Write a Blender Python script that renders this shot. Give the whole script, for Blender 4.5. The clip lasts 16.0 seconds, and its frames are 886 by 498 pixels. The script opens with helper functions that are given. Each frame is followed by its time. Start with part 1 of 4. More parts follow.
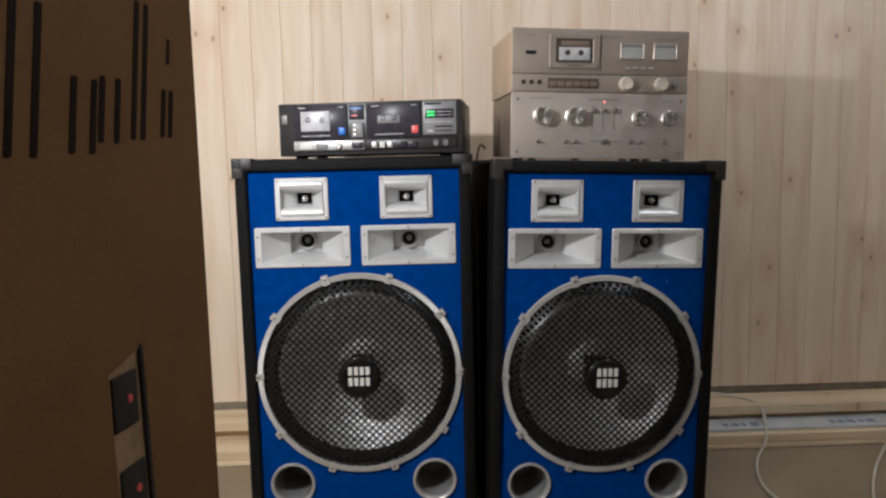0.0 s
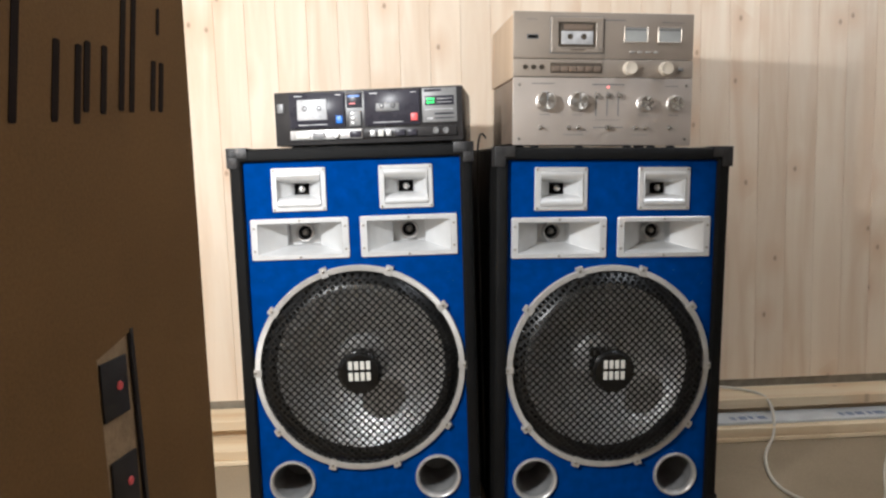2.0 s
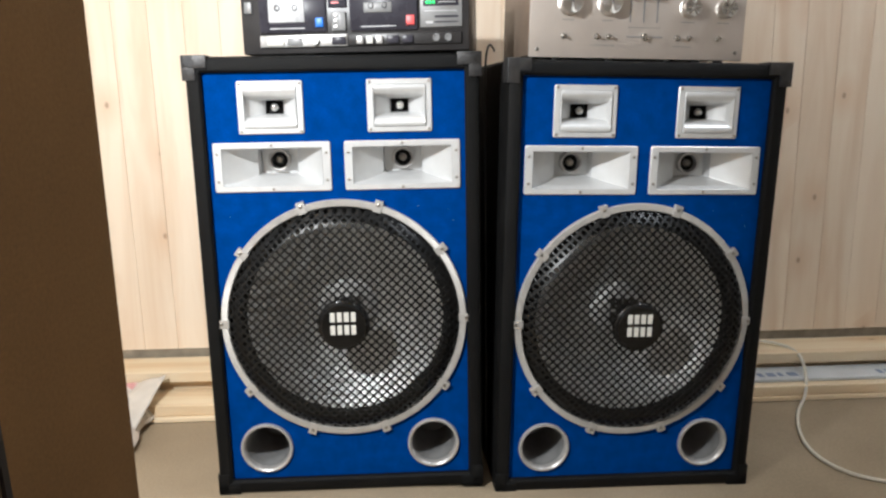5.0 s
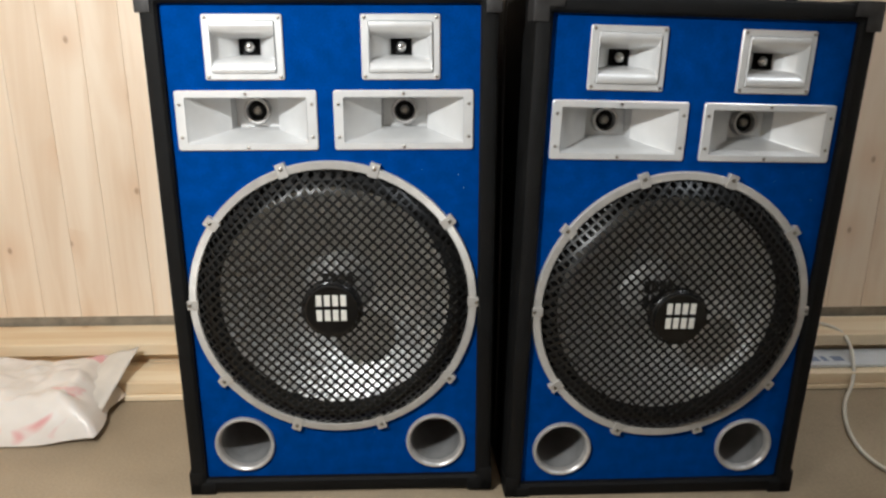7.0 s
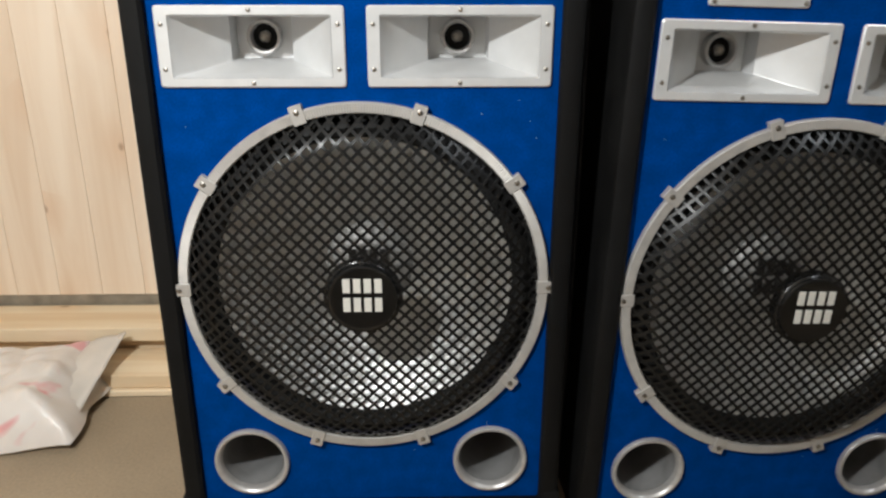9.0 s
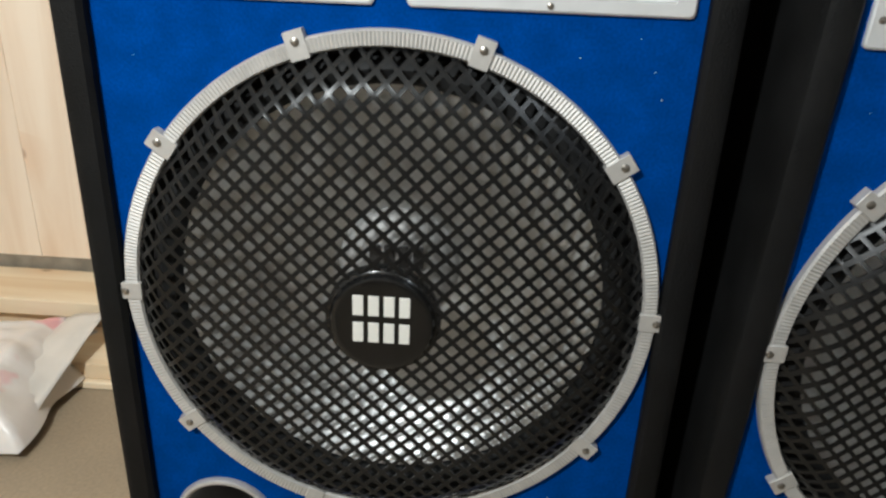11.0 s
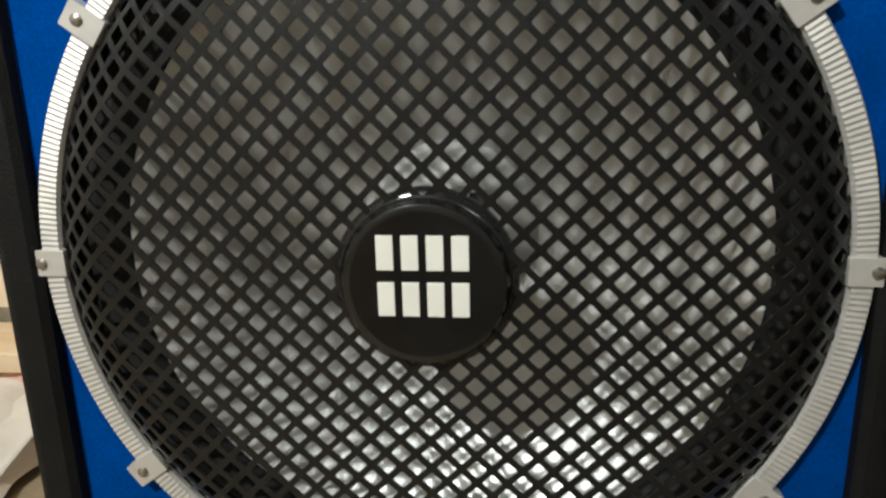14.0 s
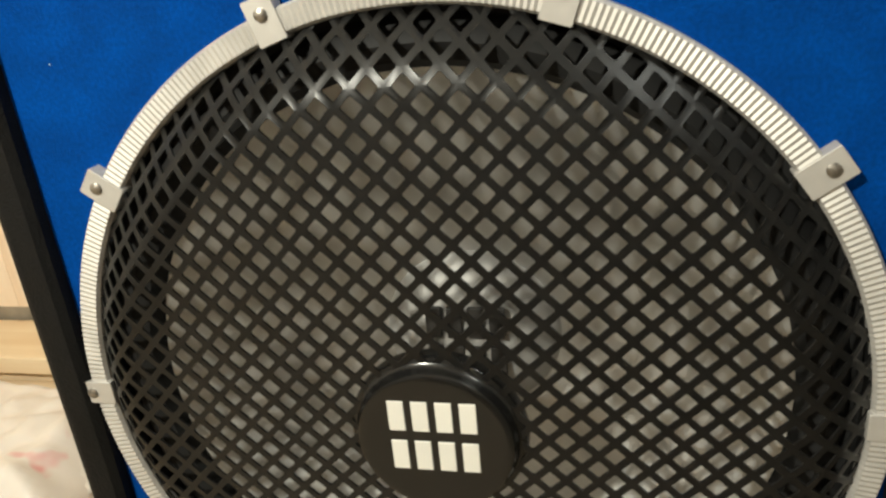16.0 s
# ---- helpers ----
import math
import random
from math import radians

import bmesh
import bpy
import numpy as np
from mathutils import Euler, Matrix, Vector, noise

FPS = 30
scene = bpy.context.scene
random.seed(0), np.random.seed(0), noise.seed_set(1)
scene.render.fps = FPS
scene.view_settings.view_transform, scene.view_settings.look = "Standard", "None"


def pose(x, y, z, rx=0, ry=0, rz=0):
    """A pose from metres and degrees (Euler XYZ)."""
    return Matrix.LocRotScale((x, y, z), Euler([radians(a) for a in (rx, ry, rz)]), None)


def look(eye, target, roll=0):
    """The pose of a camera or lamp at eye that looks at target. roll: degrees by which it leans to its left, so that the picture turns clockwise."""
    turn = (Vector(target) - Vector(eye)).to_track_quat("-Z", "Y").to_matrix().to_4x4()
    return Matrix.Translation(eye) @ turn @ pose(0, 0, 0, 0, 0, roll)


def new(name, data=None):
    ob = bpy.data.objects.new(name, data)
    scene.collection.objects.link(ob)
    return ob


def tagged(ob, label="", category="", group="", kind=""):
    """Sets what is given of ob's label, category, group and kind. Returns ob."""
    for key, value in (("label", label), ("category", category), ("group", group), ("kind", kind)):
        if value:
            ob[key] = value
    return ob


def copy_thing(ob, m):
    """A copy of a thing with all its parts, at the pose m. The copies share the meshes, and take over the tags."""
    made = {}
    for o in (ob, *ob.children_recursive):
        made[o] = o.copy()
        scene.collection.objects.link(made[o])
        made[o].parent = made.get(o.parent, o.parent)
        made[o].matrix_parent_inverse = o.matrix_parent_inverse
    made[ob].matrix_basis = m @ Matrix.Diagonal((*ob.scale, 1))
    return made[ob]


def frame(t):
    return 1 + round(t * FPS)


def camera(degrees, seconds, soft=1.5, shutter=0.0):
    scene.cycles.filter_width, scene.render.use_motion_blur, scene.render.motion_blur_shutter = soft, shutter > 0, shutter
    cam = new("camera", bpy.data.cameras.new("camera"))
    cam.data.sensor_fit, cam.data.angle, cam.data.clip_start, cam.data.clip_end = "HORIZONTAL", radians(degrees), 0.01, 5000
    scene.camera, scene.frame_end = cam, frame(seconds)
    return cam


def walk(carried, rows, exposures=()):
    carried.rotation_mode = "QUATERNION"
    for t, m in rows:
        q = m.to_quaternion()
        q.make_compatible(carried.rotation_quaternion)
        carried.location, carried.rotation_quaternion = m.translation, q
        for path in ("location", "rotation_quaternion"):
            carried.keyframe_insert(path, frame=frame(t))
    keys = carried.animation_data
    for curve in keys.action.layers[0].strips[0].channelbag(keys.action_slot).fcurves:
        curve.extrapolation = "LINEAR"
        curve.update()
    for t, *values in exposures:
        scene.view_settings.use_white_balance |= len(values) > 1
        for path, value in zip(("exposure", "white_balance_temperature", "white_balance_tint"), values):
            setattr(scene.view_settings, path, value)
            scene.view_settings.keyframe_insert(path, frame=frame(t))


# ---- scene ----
cam = camera(62.8, 16.0, soft=2.4, shutter=0.4)
PATH = [
    (0, (0.1477, -1.6394, 0.8292), (0.1776, -0.6465, 0.7139), -1.29),
    (0.5, (0.1477, -1.6411, 0.8227), (0.1783, -0.6494, 0.6980), -1.32),
    (1, (0.1474, -1.6368, 0.8162), (0.1797, -0.6448, 0.6945), -1.28),
    (1.5, (0.1441, -1.6229, 0.8068), (0.1767, -0.6301, 0.6912), -1.62),
    (2, (0.1369, -1.6011, 0.7984), (0.1720, -0.6080, 0.6863), -1.83),
    (2.5, (0.1333, -1.5546, 0.7863), (0.1729, -0.5614, 0.6767), -1.37),
    (3, (0.1316, -1.4997, 0.7777), (0.1726, -0.5064, 0.6694), -0.46),
    (3.5, (0.1329, -1.4389, 0.7697), (0.1751, -0.4459, 0.6591), -1.06),
    (4, (0.1254, -1.4099, 0.7572), (0.1718, -0.4289, 0.5692), -1.23),
    (4.2, (0.1264, -1.3979, 0.7582), (0.1728, -0.4169, 0.5634), -1.23),
    (6.5, (0.1546, -1.2147, 0.7917), (0.1770, -0.2491, 0.5326), -0.34),
    (7, (0.1428, -1.1295, 0.7778), (0.1739, -0.1711, 0.4941), -0.07),
    (7.5, (0.1226, -1.0519, 0.7661), (0.1627, -0.0986, 0.4667), 0.33),
    (8, (0.1044, -0.9887, 0.7510), (0.1545, -0.0437, 0.4279), 0.89),
    (8.5, (0.0883, -0.9345, 0.7326), (0.1290, 0.0097, 0.4057), 0.42),
    (9, (0.0791, -0.8667, 0.7063), (0.1017, 0.0774, 0.3775), 0.04),
    (11.3, (0.0749, -0.5496, 0.6236), (0.0214, 0.3697, 0.2337), 2.04),
    (11.5, (0.0769, -0.5372, 0.5970), (0.0094, 0.3894, 0.2270), 0.81),
    (12, (0.0717, -0.4834, 0.5447), (-0.0049, 0.4699, 0.2527), 0.15),
    (12.5, (0.0525, -0.4394, 0.4895), (-0.0333, 0.5285, 0.2534), -0.16),
    (13, (0.0456, -0.4237, 0.4489), (-0.0388, 0.5450, 0.2152), 0.05),
    (13.5, (0.0466, -0.4074, 0.4435), (-0.0558, 0.5626, 0.2231), -0.70),
    (14, (0.0545, -0.3940, 0.4699), (-0.0646, 0.5642, 0.2096), -1.41),
    (14.5, (0.0660, -0.3723, 0.5238), (-0.0889, 0.5733, 0.2376), -2.87),
    (15, (0.0755, -0.3625, 0.5632), (-0.1072, 0.5731, 0.2611), -3.68),
    (15.5, (0.0818, -0.3535, 0.5771), (-0.1166, 0.5578, 0.2163), -4.35),
    (16, (0.0902, -0.3508, 0.5973), (-0.1298, 0.5489, 0.2205), -5.47),
]
walk(cam, [(t, look(eye, target, roll)) for t, eye, target, roll in PATH],
     [(0.0, -0.82, 5550, 10), (1.0, -0.18, 5550, 9), (2.5, -0.20, 5600, 9), (3.0, -0.22, 5700, 9), (3.5, -0.12, 5550, 8), (4.0, 0.05, 5500, 8), (6.5, -0.25, 5600, 7), (9.0, -0.42, 5650, 7), (11.5, -0.28, 5400, 3), (14.0, -0.2, 5650, 2), (15.0, -0.1, 5700, 2), (16.0, -0.05, 6350, 1)])

# ---- light ----
world = bpy.data.worlds.new("room_world")
scene.world = world
world.use_nodes = True
world.node_tree.nodes["Background"].inputs[0].default_value = (1.0, 0.9, 0.78, 1)
world.node_tree.nodes["Background"].inputs[1].default_value = 0.02


def lamp(name, kind, at, watts, colour, size, target=None):
    data = bpy.data.lights.new(name, kind)
    data.energy, data.color = watts, colour
    if kind == "POINT":
        data.shadow_soft_size = size
    if kind == "AREA":
        data.size = size
    ob = new(name, data)
    ob.matrix_world = look(at, target) if target else pose(*at)
    return ob


# the work lamp behind the carton, and an unseen fill light added under the ceiling
lamp("work_lamp_light", "POINT", (-0.43, -0.91, 1.205), 92.0, (1.0, 0.91, 0.79), 0.032)
lamp("ceiling_fill_light", "POINT", (1.40, -0.42, 2.15), 31.0, (1.0, 0.96, 0.91), 0.09)


# ---- materials ----
def material(name, colour, rough=0.5, metal=0.0, vary=0.12, scale=30.0, bump=0.0, bump_scale=200.0, coat=0.0, space="Object", sheen=0.0, fine=0.0, fine_scale=400.0):
    m = bpy.data.materials.new(name)
    m.use_nodes = True
    n, l = m.node_tree.nodes, m.node_tree.links
    b = n["Principled BSDF"]
    b.inputs["Roughness"].default_value, b.inputs["Metallic"].default_value = rough, metal
    b.inputs["Coat Weight"].default_value, b.inputs["Sheen Weight"].default_value = coat, sheen
    co = n.new("ShaderNodeTexCoord")
    big = n.new("ShaderNodeTexNoise")
    big.inputs["Scale"].default_value, big.inputs["Detail"].default_value = scale, 5
    l.new(co.outputs[space], big.inputs["Vector"])
    ramp = n.new("ShaderNodeValToRGB")
    ramp.color_ramp.elements[0].position, ramp.color_ramp.elements[1].position = 0.3, 0.7
    ramp.color_ramp.elements[0].color = (*[c * (1 - vary) for c in colour], 1)
    ramp.color_ramp.elements[1].color = (*[min(1, c * (1 + vary)) for c in colour], 1)
    l.new(big.outputs[0], ramp.inputs[0])
    last = ramp.outputs[0]
    if fine:
        small = n.new("ShaderNodeTexNoise")
        small.inputs["Scale"].default_value, small.inputs["Detail"].default_value = fine_scale, 3
        l.new(co.outputs[space], small.inputs["Vector"])
        mix = n.new("ShaderNodeMix")
        mix.data_type, mix.blend_type = "RGBA", "OVERLAY"
        mix.inputs[0].default_value = fine
        l.new(last, mix.inputs[6])
        l.new(small.outputs[0], mix.inputs[7])
        last = mix.outputs[2]
    l.new(last, b.inputs["Base Color"])
    wear = n.new("ShaderNodeMapRange")
    wear.inputs[3].default_value, wear.inputs[4].default_value = max(0.03, rough - 0.08), min(1, rough + 0.08)
    l.new(big.outputs[0], wear.inputs[0])
    l.new(wear.outputs[0], b.inputs["Roughness"])
    if bump:
        grain = n.new("ShaderNodeTexNoise")
        grain.inputs["Scale"].default_value, grain.inputs["Detail"].default_value = bump_scale, 3
        l.new(co.outputs[space], grain.inputs["Vector"])
        bn = n.new("ShaderNodeBump")
        bn.inputs["Strength"].default_value, bn.inputs["Distance"].default_value = bump, 0.002
        l.new(grain.outputs[0], bn.inputs["Height"])
        l.new(bn.outputs[0], b.inputs["Normal"])
    return m


def pine(name, light, dark, knot, along="Z", rough=0.55, knots=True, random_tint=0.10):
    m = bpy.data.materials.new(name)
    m.use_nodes = True
    n, l = m.node_tree.nodes, m.node_tree.links
    b = n["Principled BSDF"]
    b.inputs["Roughness"].default_value = rough
    co, info = n.new("ShaderNodeNewGeometry"), n.new("ShaderNodeObjectInfo")
    shift = n.new("ShaderNodeVectorMath")
    shift.operation = "MULTIPLY_ADD"
    shift.inputs[1].default_value = (1, 1, 1)
    off = n.new("ShaderNodeVectorMath")
    off.operation = "SCALE"
    off.inputs[0].default_value = (3.1, 7.7, 13.3)
    l.new(info.outputs["Random"], off.inputs["Scale"])
    l.new(co.outputs["Position"], shift.inputs[0])
    l.new(off.outputs[0], shift.inputs[2])
    stretch = {"Z": (17, 17, 1.5), "X": (1.6, 26, 26)}[along]
    st = n.new("ShaderNodeVectorMath")
    st.operation = "MULTIPLY"
    st.inputs[1].default_value = stretch
    l.new(shift.outputs[0], st.inputs[0])
    grain = n.new("ShaderNodeTexNoise")
    grain.inputs["Scale"].default_value, grain.inputs["Detail"].default_value, grain.inputs["Distortion"].default_value = 1.0, 6, 0.8
    l.new(st.outputs[0], grain.inputs["Vector"])
    ramp = n.new("ShaderNodeValToRGB")
    ramp.color_ramp.elements[0].position, ramp.color_ramp.elements[1].position = 0.35, 0.62
    ramp.color_ramp.elements[0].color, ramp.color_ramp.elements[1].color = (*dark, 1), (*light, 1)
    l.new(grain.outputs[0], ramp.inputs[0])
    tint = n.new("ShaderNodeMapRange")
    tint.inputs[3].default_value, tint.inputs[4].default_value = 1 - random_tint, 1 + random_tint * 0.4
    l.new(info.outputs["Random"], tint.inputs[0])
    mul = n.new("ShaderNodeVectorMath")
    mul.operation = "SCALE"
    l.new(ramp.outputs[0], mul.inputs[0])
    l.new(tint.outputs[0], mul.inputs["Scale"])
    last = mul.outputs[0]
    if knots:
        sep, flat = n.new("ShaderNodeSeparateXYZ"), n.new("ShaderNodeCombineXYZ")
        l.new(shift.outputs[0], sep.inputs[0])
        for src, dst, k in ((0, 0, {"Z": 7.0, "X": 4.0}[along]), (2 if along == "Z" else 1, 1, {"Z": 4.6, "X": 8.0}[along])):
            mm = n.new("ShaderNodeMath")
            mm.operation = "MULTIPLY"
            mm.inputs[1].default_value = k
            l.new(sep.outputs[src], mm.inputs[0])
            l.new(mm.outputs[0], flat.inputs[dst])
        vor = n.new("ShaderNodeTexVoronoi")
        vor.voronoi_dimensions = "2D"
        vor.inputs["Scale"].default_value = 1.0
        l.new(flat.outputs[0], vor.inputs["Vector"])
        for lo, hi, col, amount in ((0.03, 0.34, (dark[0] * 0.90, dark[1] * 0.80, dark[2] * 0.72), 0.55), (0.018, 0.050, knot, 0.6)):
            near = n.new("ShaderNodeMapRange")
            near.inputs[1].default_value, near.inputs[2].default_value = lo, hi
            near.inputs[3].default_value, near.inputs[4].default_value = amount, 0.0
            l.new(vor.outputs["Distance"], near.inputs[0])
            some, both = n.new("ShaderNodeMath"), n.new("ShaderNodeMath")
            some.operation, both.operation = "GREATER_THAN", "MULTIPLY"
            some.inputs[1].default_value = 0.50
            l.new(vor.outputs["Color"], some.inputs[0])
            l.new(some.outputs[0], both.inputs[0])
            l.new(near.outputs[0], both.inputs[1])
            mix = n.new("ShaderNodeMix")
            mix.data_type = "RGBA"
            l.new(both.outputs[0], mix.inputs[0])
            l.new(last, mix.inputs[6])
            mix.inputs[7].default_value = (*col, 1)
            last = mix.outputs[2]
    l.new(last, b.inputs["Base Color"])
    bn = n.new("ShaderNodeBump")
    bn.inputs["Strength"].default_value, bn.inputs["Distance"].default_value = 0.15, 0.002
    l.new(grain.outputs[0], bn.inputs["Height"])
    l.new(bn.outputs[0], b.inputs["Normal"])
    return m


PINE_WALL = pine("pale_pine_cladding", (0.86, 0.74, 0.595), (0.755, 0.60, 0.445), (0.26, 0.14, 0.07), random_tint=0.05)
PINE_PLANK = pine("sawn_pine", (0.86, 0.725, 0.515), (0.75, 0.57, 0.355), (0.20, 0.10, 0.05), along="X")
PLASTER = material("plaster", (0.68, 0.66, 0.62), 0.9, vary=0.06, scale=4, bump=0.2, bump_scale=120)
CONCRETE = material("concrete_floor", (0.30, 0.240, 0.162), 0.62, vary=0.10, scale=5, bump=0.12, bump_scale=160, fine=0.25, fine_scale=220)
BASESTRIP = material("grey_brown_strip", (0.27, 0.235, 0.18), 0.6, vary=0.25, scale=30)
JOINT = material("shaded_pine_joint", (0.74, 0.62, 0.49), 0.8)
GAP = material("dark_gap", (0.07, 0.055, 0.04), 0.9)
VINYL = material("black_vinyl", (0.0045, 0.0045, 0.0045), 0.62, vary=0.3, scale=25, bump=0.5, bump_scale=650)
CORNER = material("grey_black_plastic", (0.028, 0.027, 0.027), 0.42, vary=0.25, scale=80, bump=0.3, bump_scale=500)
BLUE = material("blue_felt", (0.0010, 0.041, 0.222), 0.85, vary=0.16, scale=38, bump=0.45, bump_scale=900, fine=0.45, fine_scale=420)
SILVER = material("silver_plastic", (0.655, 0.66, 0.66), 0.36, metal=0.30, vary=0.04, scale=40)
RING = material("brushed_silver_ring", (0.47, 0.455, 0.43), 0.46, metal=0.35, vary=0.08, scale=60)
CHROME = material("chrome", (0.58, 0.57, 0.55), 0.22, metal=1.0, vary=0.05)
STEEL = material("screw_steel", (0.30, 0.28, 0.25), 0.35, metal=0.9, vary=0.3, scale=300)
MESH = material("black_enamel_mesh", (0.005, 0.005, 0.005), 0.36, vary=0.25, scale=60)
CONE = material("grey_cone", (0.72, 0.73, 0.73), 0.46, metal=0.9, vary=0.16, scale=30, bump=0.45, bump_scale=140)
CAP = material("silver_dust_cap", (0.40, 0.395, 0.385), 0.55, metal=0.2, vary=0.06, scale=40)
RUBBER = material("black_rubber", (0.012, 0.012, 0.012), 0.6, vary=0.3)
GLOSS = material("gloss_black", (0.005, 0.005, 0.005), 0.20, vary=0.2)
WHITE = material("white_print", (0.66, 0.65, 0.60), 0.5, vary=0.03)
DARKPRINT = material("dark_print", (0.03, 0.028, 0.026), 0.5)
PORT = material("grey_port_tube", (0.20, 0.20, 0.20), 0.45, vary=0.2, scale=30)
DECK = material("black_metal_case", (0.018, 0.017, 0.018), 0.40, vary=0.2, scale=30)
DECKFRONT = material("black_front_panel", (0.030, 0.028, 0.028), 0.32, vary=0.15, scale=30)
SMOKE = material("smoked_window", (0.040, 0.038, 0.048), 0.28)
PALEWIN = material("pale_cassette", (0.46, 0.46, 0.47), 0.35, vary=0.25, scale=60)
GREYPANEL = material("grey_panel", (0.19, 0.19, 0.19), 0.4, vary=0.1)
BUTTON = material("silver_button", (0.52, 0.51, 0.50), 0.35, metal=0.5, vary=0.1, scale=80)
BLUEB = material("blue_button", (0.02, 0.16, 0.60), 0.4)
REDB = material("red_button", (0.70, 0.10, 0.10), 0.4)
ALU = material("champagne_aluminium", (0.42, 0.365, 0.310), 0.34, metal=0.55, vary=0.06, scale=12, fine=0.12, fine_scale=500)
ALU2 = material("bright_aluminium", (0.56, 0.505, 0.460), 0.32, metal=0.55, vary=0.06, scale=12, fine=0.12, fine_scale=500)
WOODSIDE = pine("light_wood_side", (0.50, 0.39, 0.28), (0.43, 0.32, 0.22), (0.2, 0.1, 0.05), knots=False)
BROWNMETAL = material("brown_grey_case", (0.16, 0.12, 0.09), 0.5, vary=0.15)
METER = material("meter_face", (0.36, 0.37, 0.36), 0.3, vary=0.08, coat=0.5)
TURNED = material("radially_turned_aluminium", (0.62, 0.60, 0.57), 0.36, metal=1.0, vary=0.05)
_n, _l = TURNED.node_tree.nodes, TURNED.node_tree.links
_tan = _n.new("ShaderNodeTangent")
_tan.direction_type, _tan.axis = "RADIAL", "Y"
_n["Principled BSDF"].inputs["Anisotropic"].default_value = 0.9
_l.new(_tan.outputs[0], _n["Principled BSDF"].inputs["Tangent"])
CREAM = material("cream_knob", (0.60, 0.54, 0.45), 0.35, vary=0.08)
CARD = material("brown_cardboard", (0.172, 0.097, 0.038), 0.85, vary=0.10, scale=6, bump=0.25, bump_scale=90, fine=0.2, fine_scale=300)
CARDEDGE = material("torn_cardboard", (0.30, 0.205, 0.115), 0.9, vary=0.3, scale=60, bump=0.5, bump_scale=200)
MARKER = material("black_marker", (0.014, 0.008, 0.006), 0.7, vary=0.3, scale=40)
SLOTBLACK = material("black_plastic_and_slot_shade", (0.012, 0.010, 0.010), 0.5)
FILM = material("bluish_film", (0.60, 0.63, 0.66), 0.35, vary=0.12, scale=12)
BLUEPRINT = material("blue_print", (0.20, 0.25, 0.38), 0.5)
CABLEW = material("white_cable", (0.66, 0.63, 0.55), 0.45, vary=0.06)
CABLEB = material("black_cable", (0.015, 0.014, 0.014), 0.5)


def glow(name, colour, strength):
    m = bpy.data.materials.new(name)
    m.use_nodes = True
    b = m.node_tree.nodes["Principled BSDF"]
    b.inputs["Base Color"].default_value = (*colour, 1)
    b.inputs["Emission Color"].default_value = (*colour, 1)
    b.inputs["Emission Strength"].default_value = strength
    return m


GREEN = glow("green_level_light", (0.05, 0.9, 0.15), 0.8)
PINKLED = glow("red_pilot_light", (1.0, 0.25, 0.22), 1.5)


def bag_material():
    m = material("white_carrier_bag", (0.70, 0.66, 0.62), 0.35, vary=0.05, scale=14)
    n, l = m.node_tree.nodes, m.node_tree.links
    b = n["Principled BSDF"]
    b.inputs["Transmission Weight"].default_value = 0.0
    b.inputs["Subsurface Weight"].default_value = 0.15
    b.inputs["Subsurface Radius"].default_value = (0.02, 0.015, 0.012)
    co = n.new("ShaderNodeTexCoord")
    no = n.new("ShaderNodeTexNoise")
    no.inputs["Scale"].default_value, no.inputs["Detail"].default_value, no.inputs["Distortion"].default_value = 5.5, 2, 1.2
    l.new(co.outputs["Object"], no.inputs["Vector"])
    edge = n.new("ShaderNodeMapRange")
    edge.inputs[1].default_value, edge.inputs[2].default_value = 0.60, 0.66
    edge.inputs[4].default_value = 0.75
    l.new(no.outputs[0], edge.inputs[0])
    mix = n.new("ShaderNodeMix")
    mix.data_type = "RGBA"
    old = b.inputs["Base Color"].links[0].from_socket
    l.new(edge.outputs[0], mix.inputs[0])
    l.new(old, mix.inputs[6])
    mix.inputs[7].default_value = (0.66, 0.26, 0.27, 1)
    l.new(mix.outputs[2], b.inputs["Base Color"])
    return m


for dull, level in ((VINYL, 0.16), (RUBBER, 0.2), (MESH, 0.34), (GLOSS, 0.5), (CARD, 0.15), (MARKER, 0.1), (BLUE, 0.05), (DECKFRONT, 0.3), (SMOKE, 0.15)):
    dull.node_tree.nodes["Principled BSDF"].inputs["Specular IOR Level"].default_value = level
BAG = bag_material()
BAGEDGE = material("milky_plastic", (0.72, 0.68, 0.62), 0.3, vary=0.06, scale=20)
BAGEDGE.node_tree.nodes["Principled BSDF"].inputs["Transmission Weight"].default_value = 0.15


# ---- mesh helpers ----
def finish(name, bm, mat, smooth=None):
    bmesh.ops.recalc_face_normals(bm, faces=bm.faces)
    me = bpy.data.meshes.new(name)
    bm.to_mesh(me)
    bm.free()
    me.materials.append(mat)
    if smooth is not None:
        me.polygons.foreach_set("use_smooth", [True] * len(me.polygons))
        me.set_sharp_from_angle(angle=radians(smooth))
    return me


def part(name, bm, mat, parent, label="", smooth=35, m=None):
    ob = new(name, finish(name, bm, mat, smooth))
    ob.parent = parent
    if m is not None:
        ob.matrix_basis = m
    if label:
        ob["label"] = label
    return ob


def share(name, mesh, parent, m, label=""):
    ob = new(name, mesh)
    ob.parent, ob.matrix_basis = parent, m
    if label:
        ob["label"] = label
    return ob


def thing(name, label, category, group="", m=None):
    ob = new(name)
    ob.empty_display_size = 0.05
    if m is not None:
        ob.matrix_basis = m
    return tagged(ob, label, category, group)


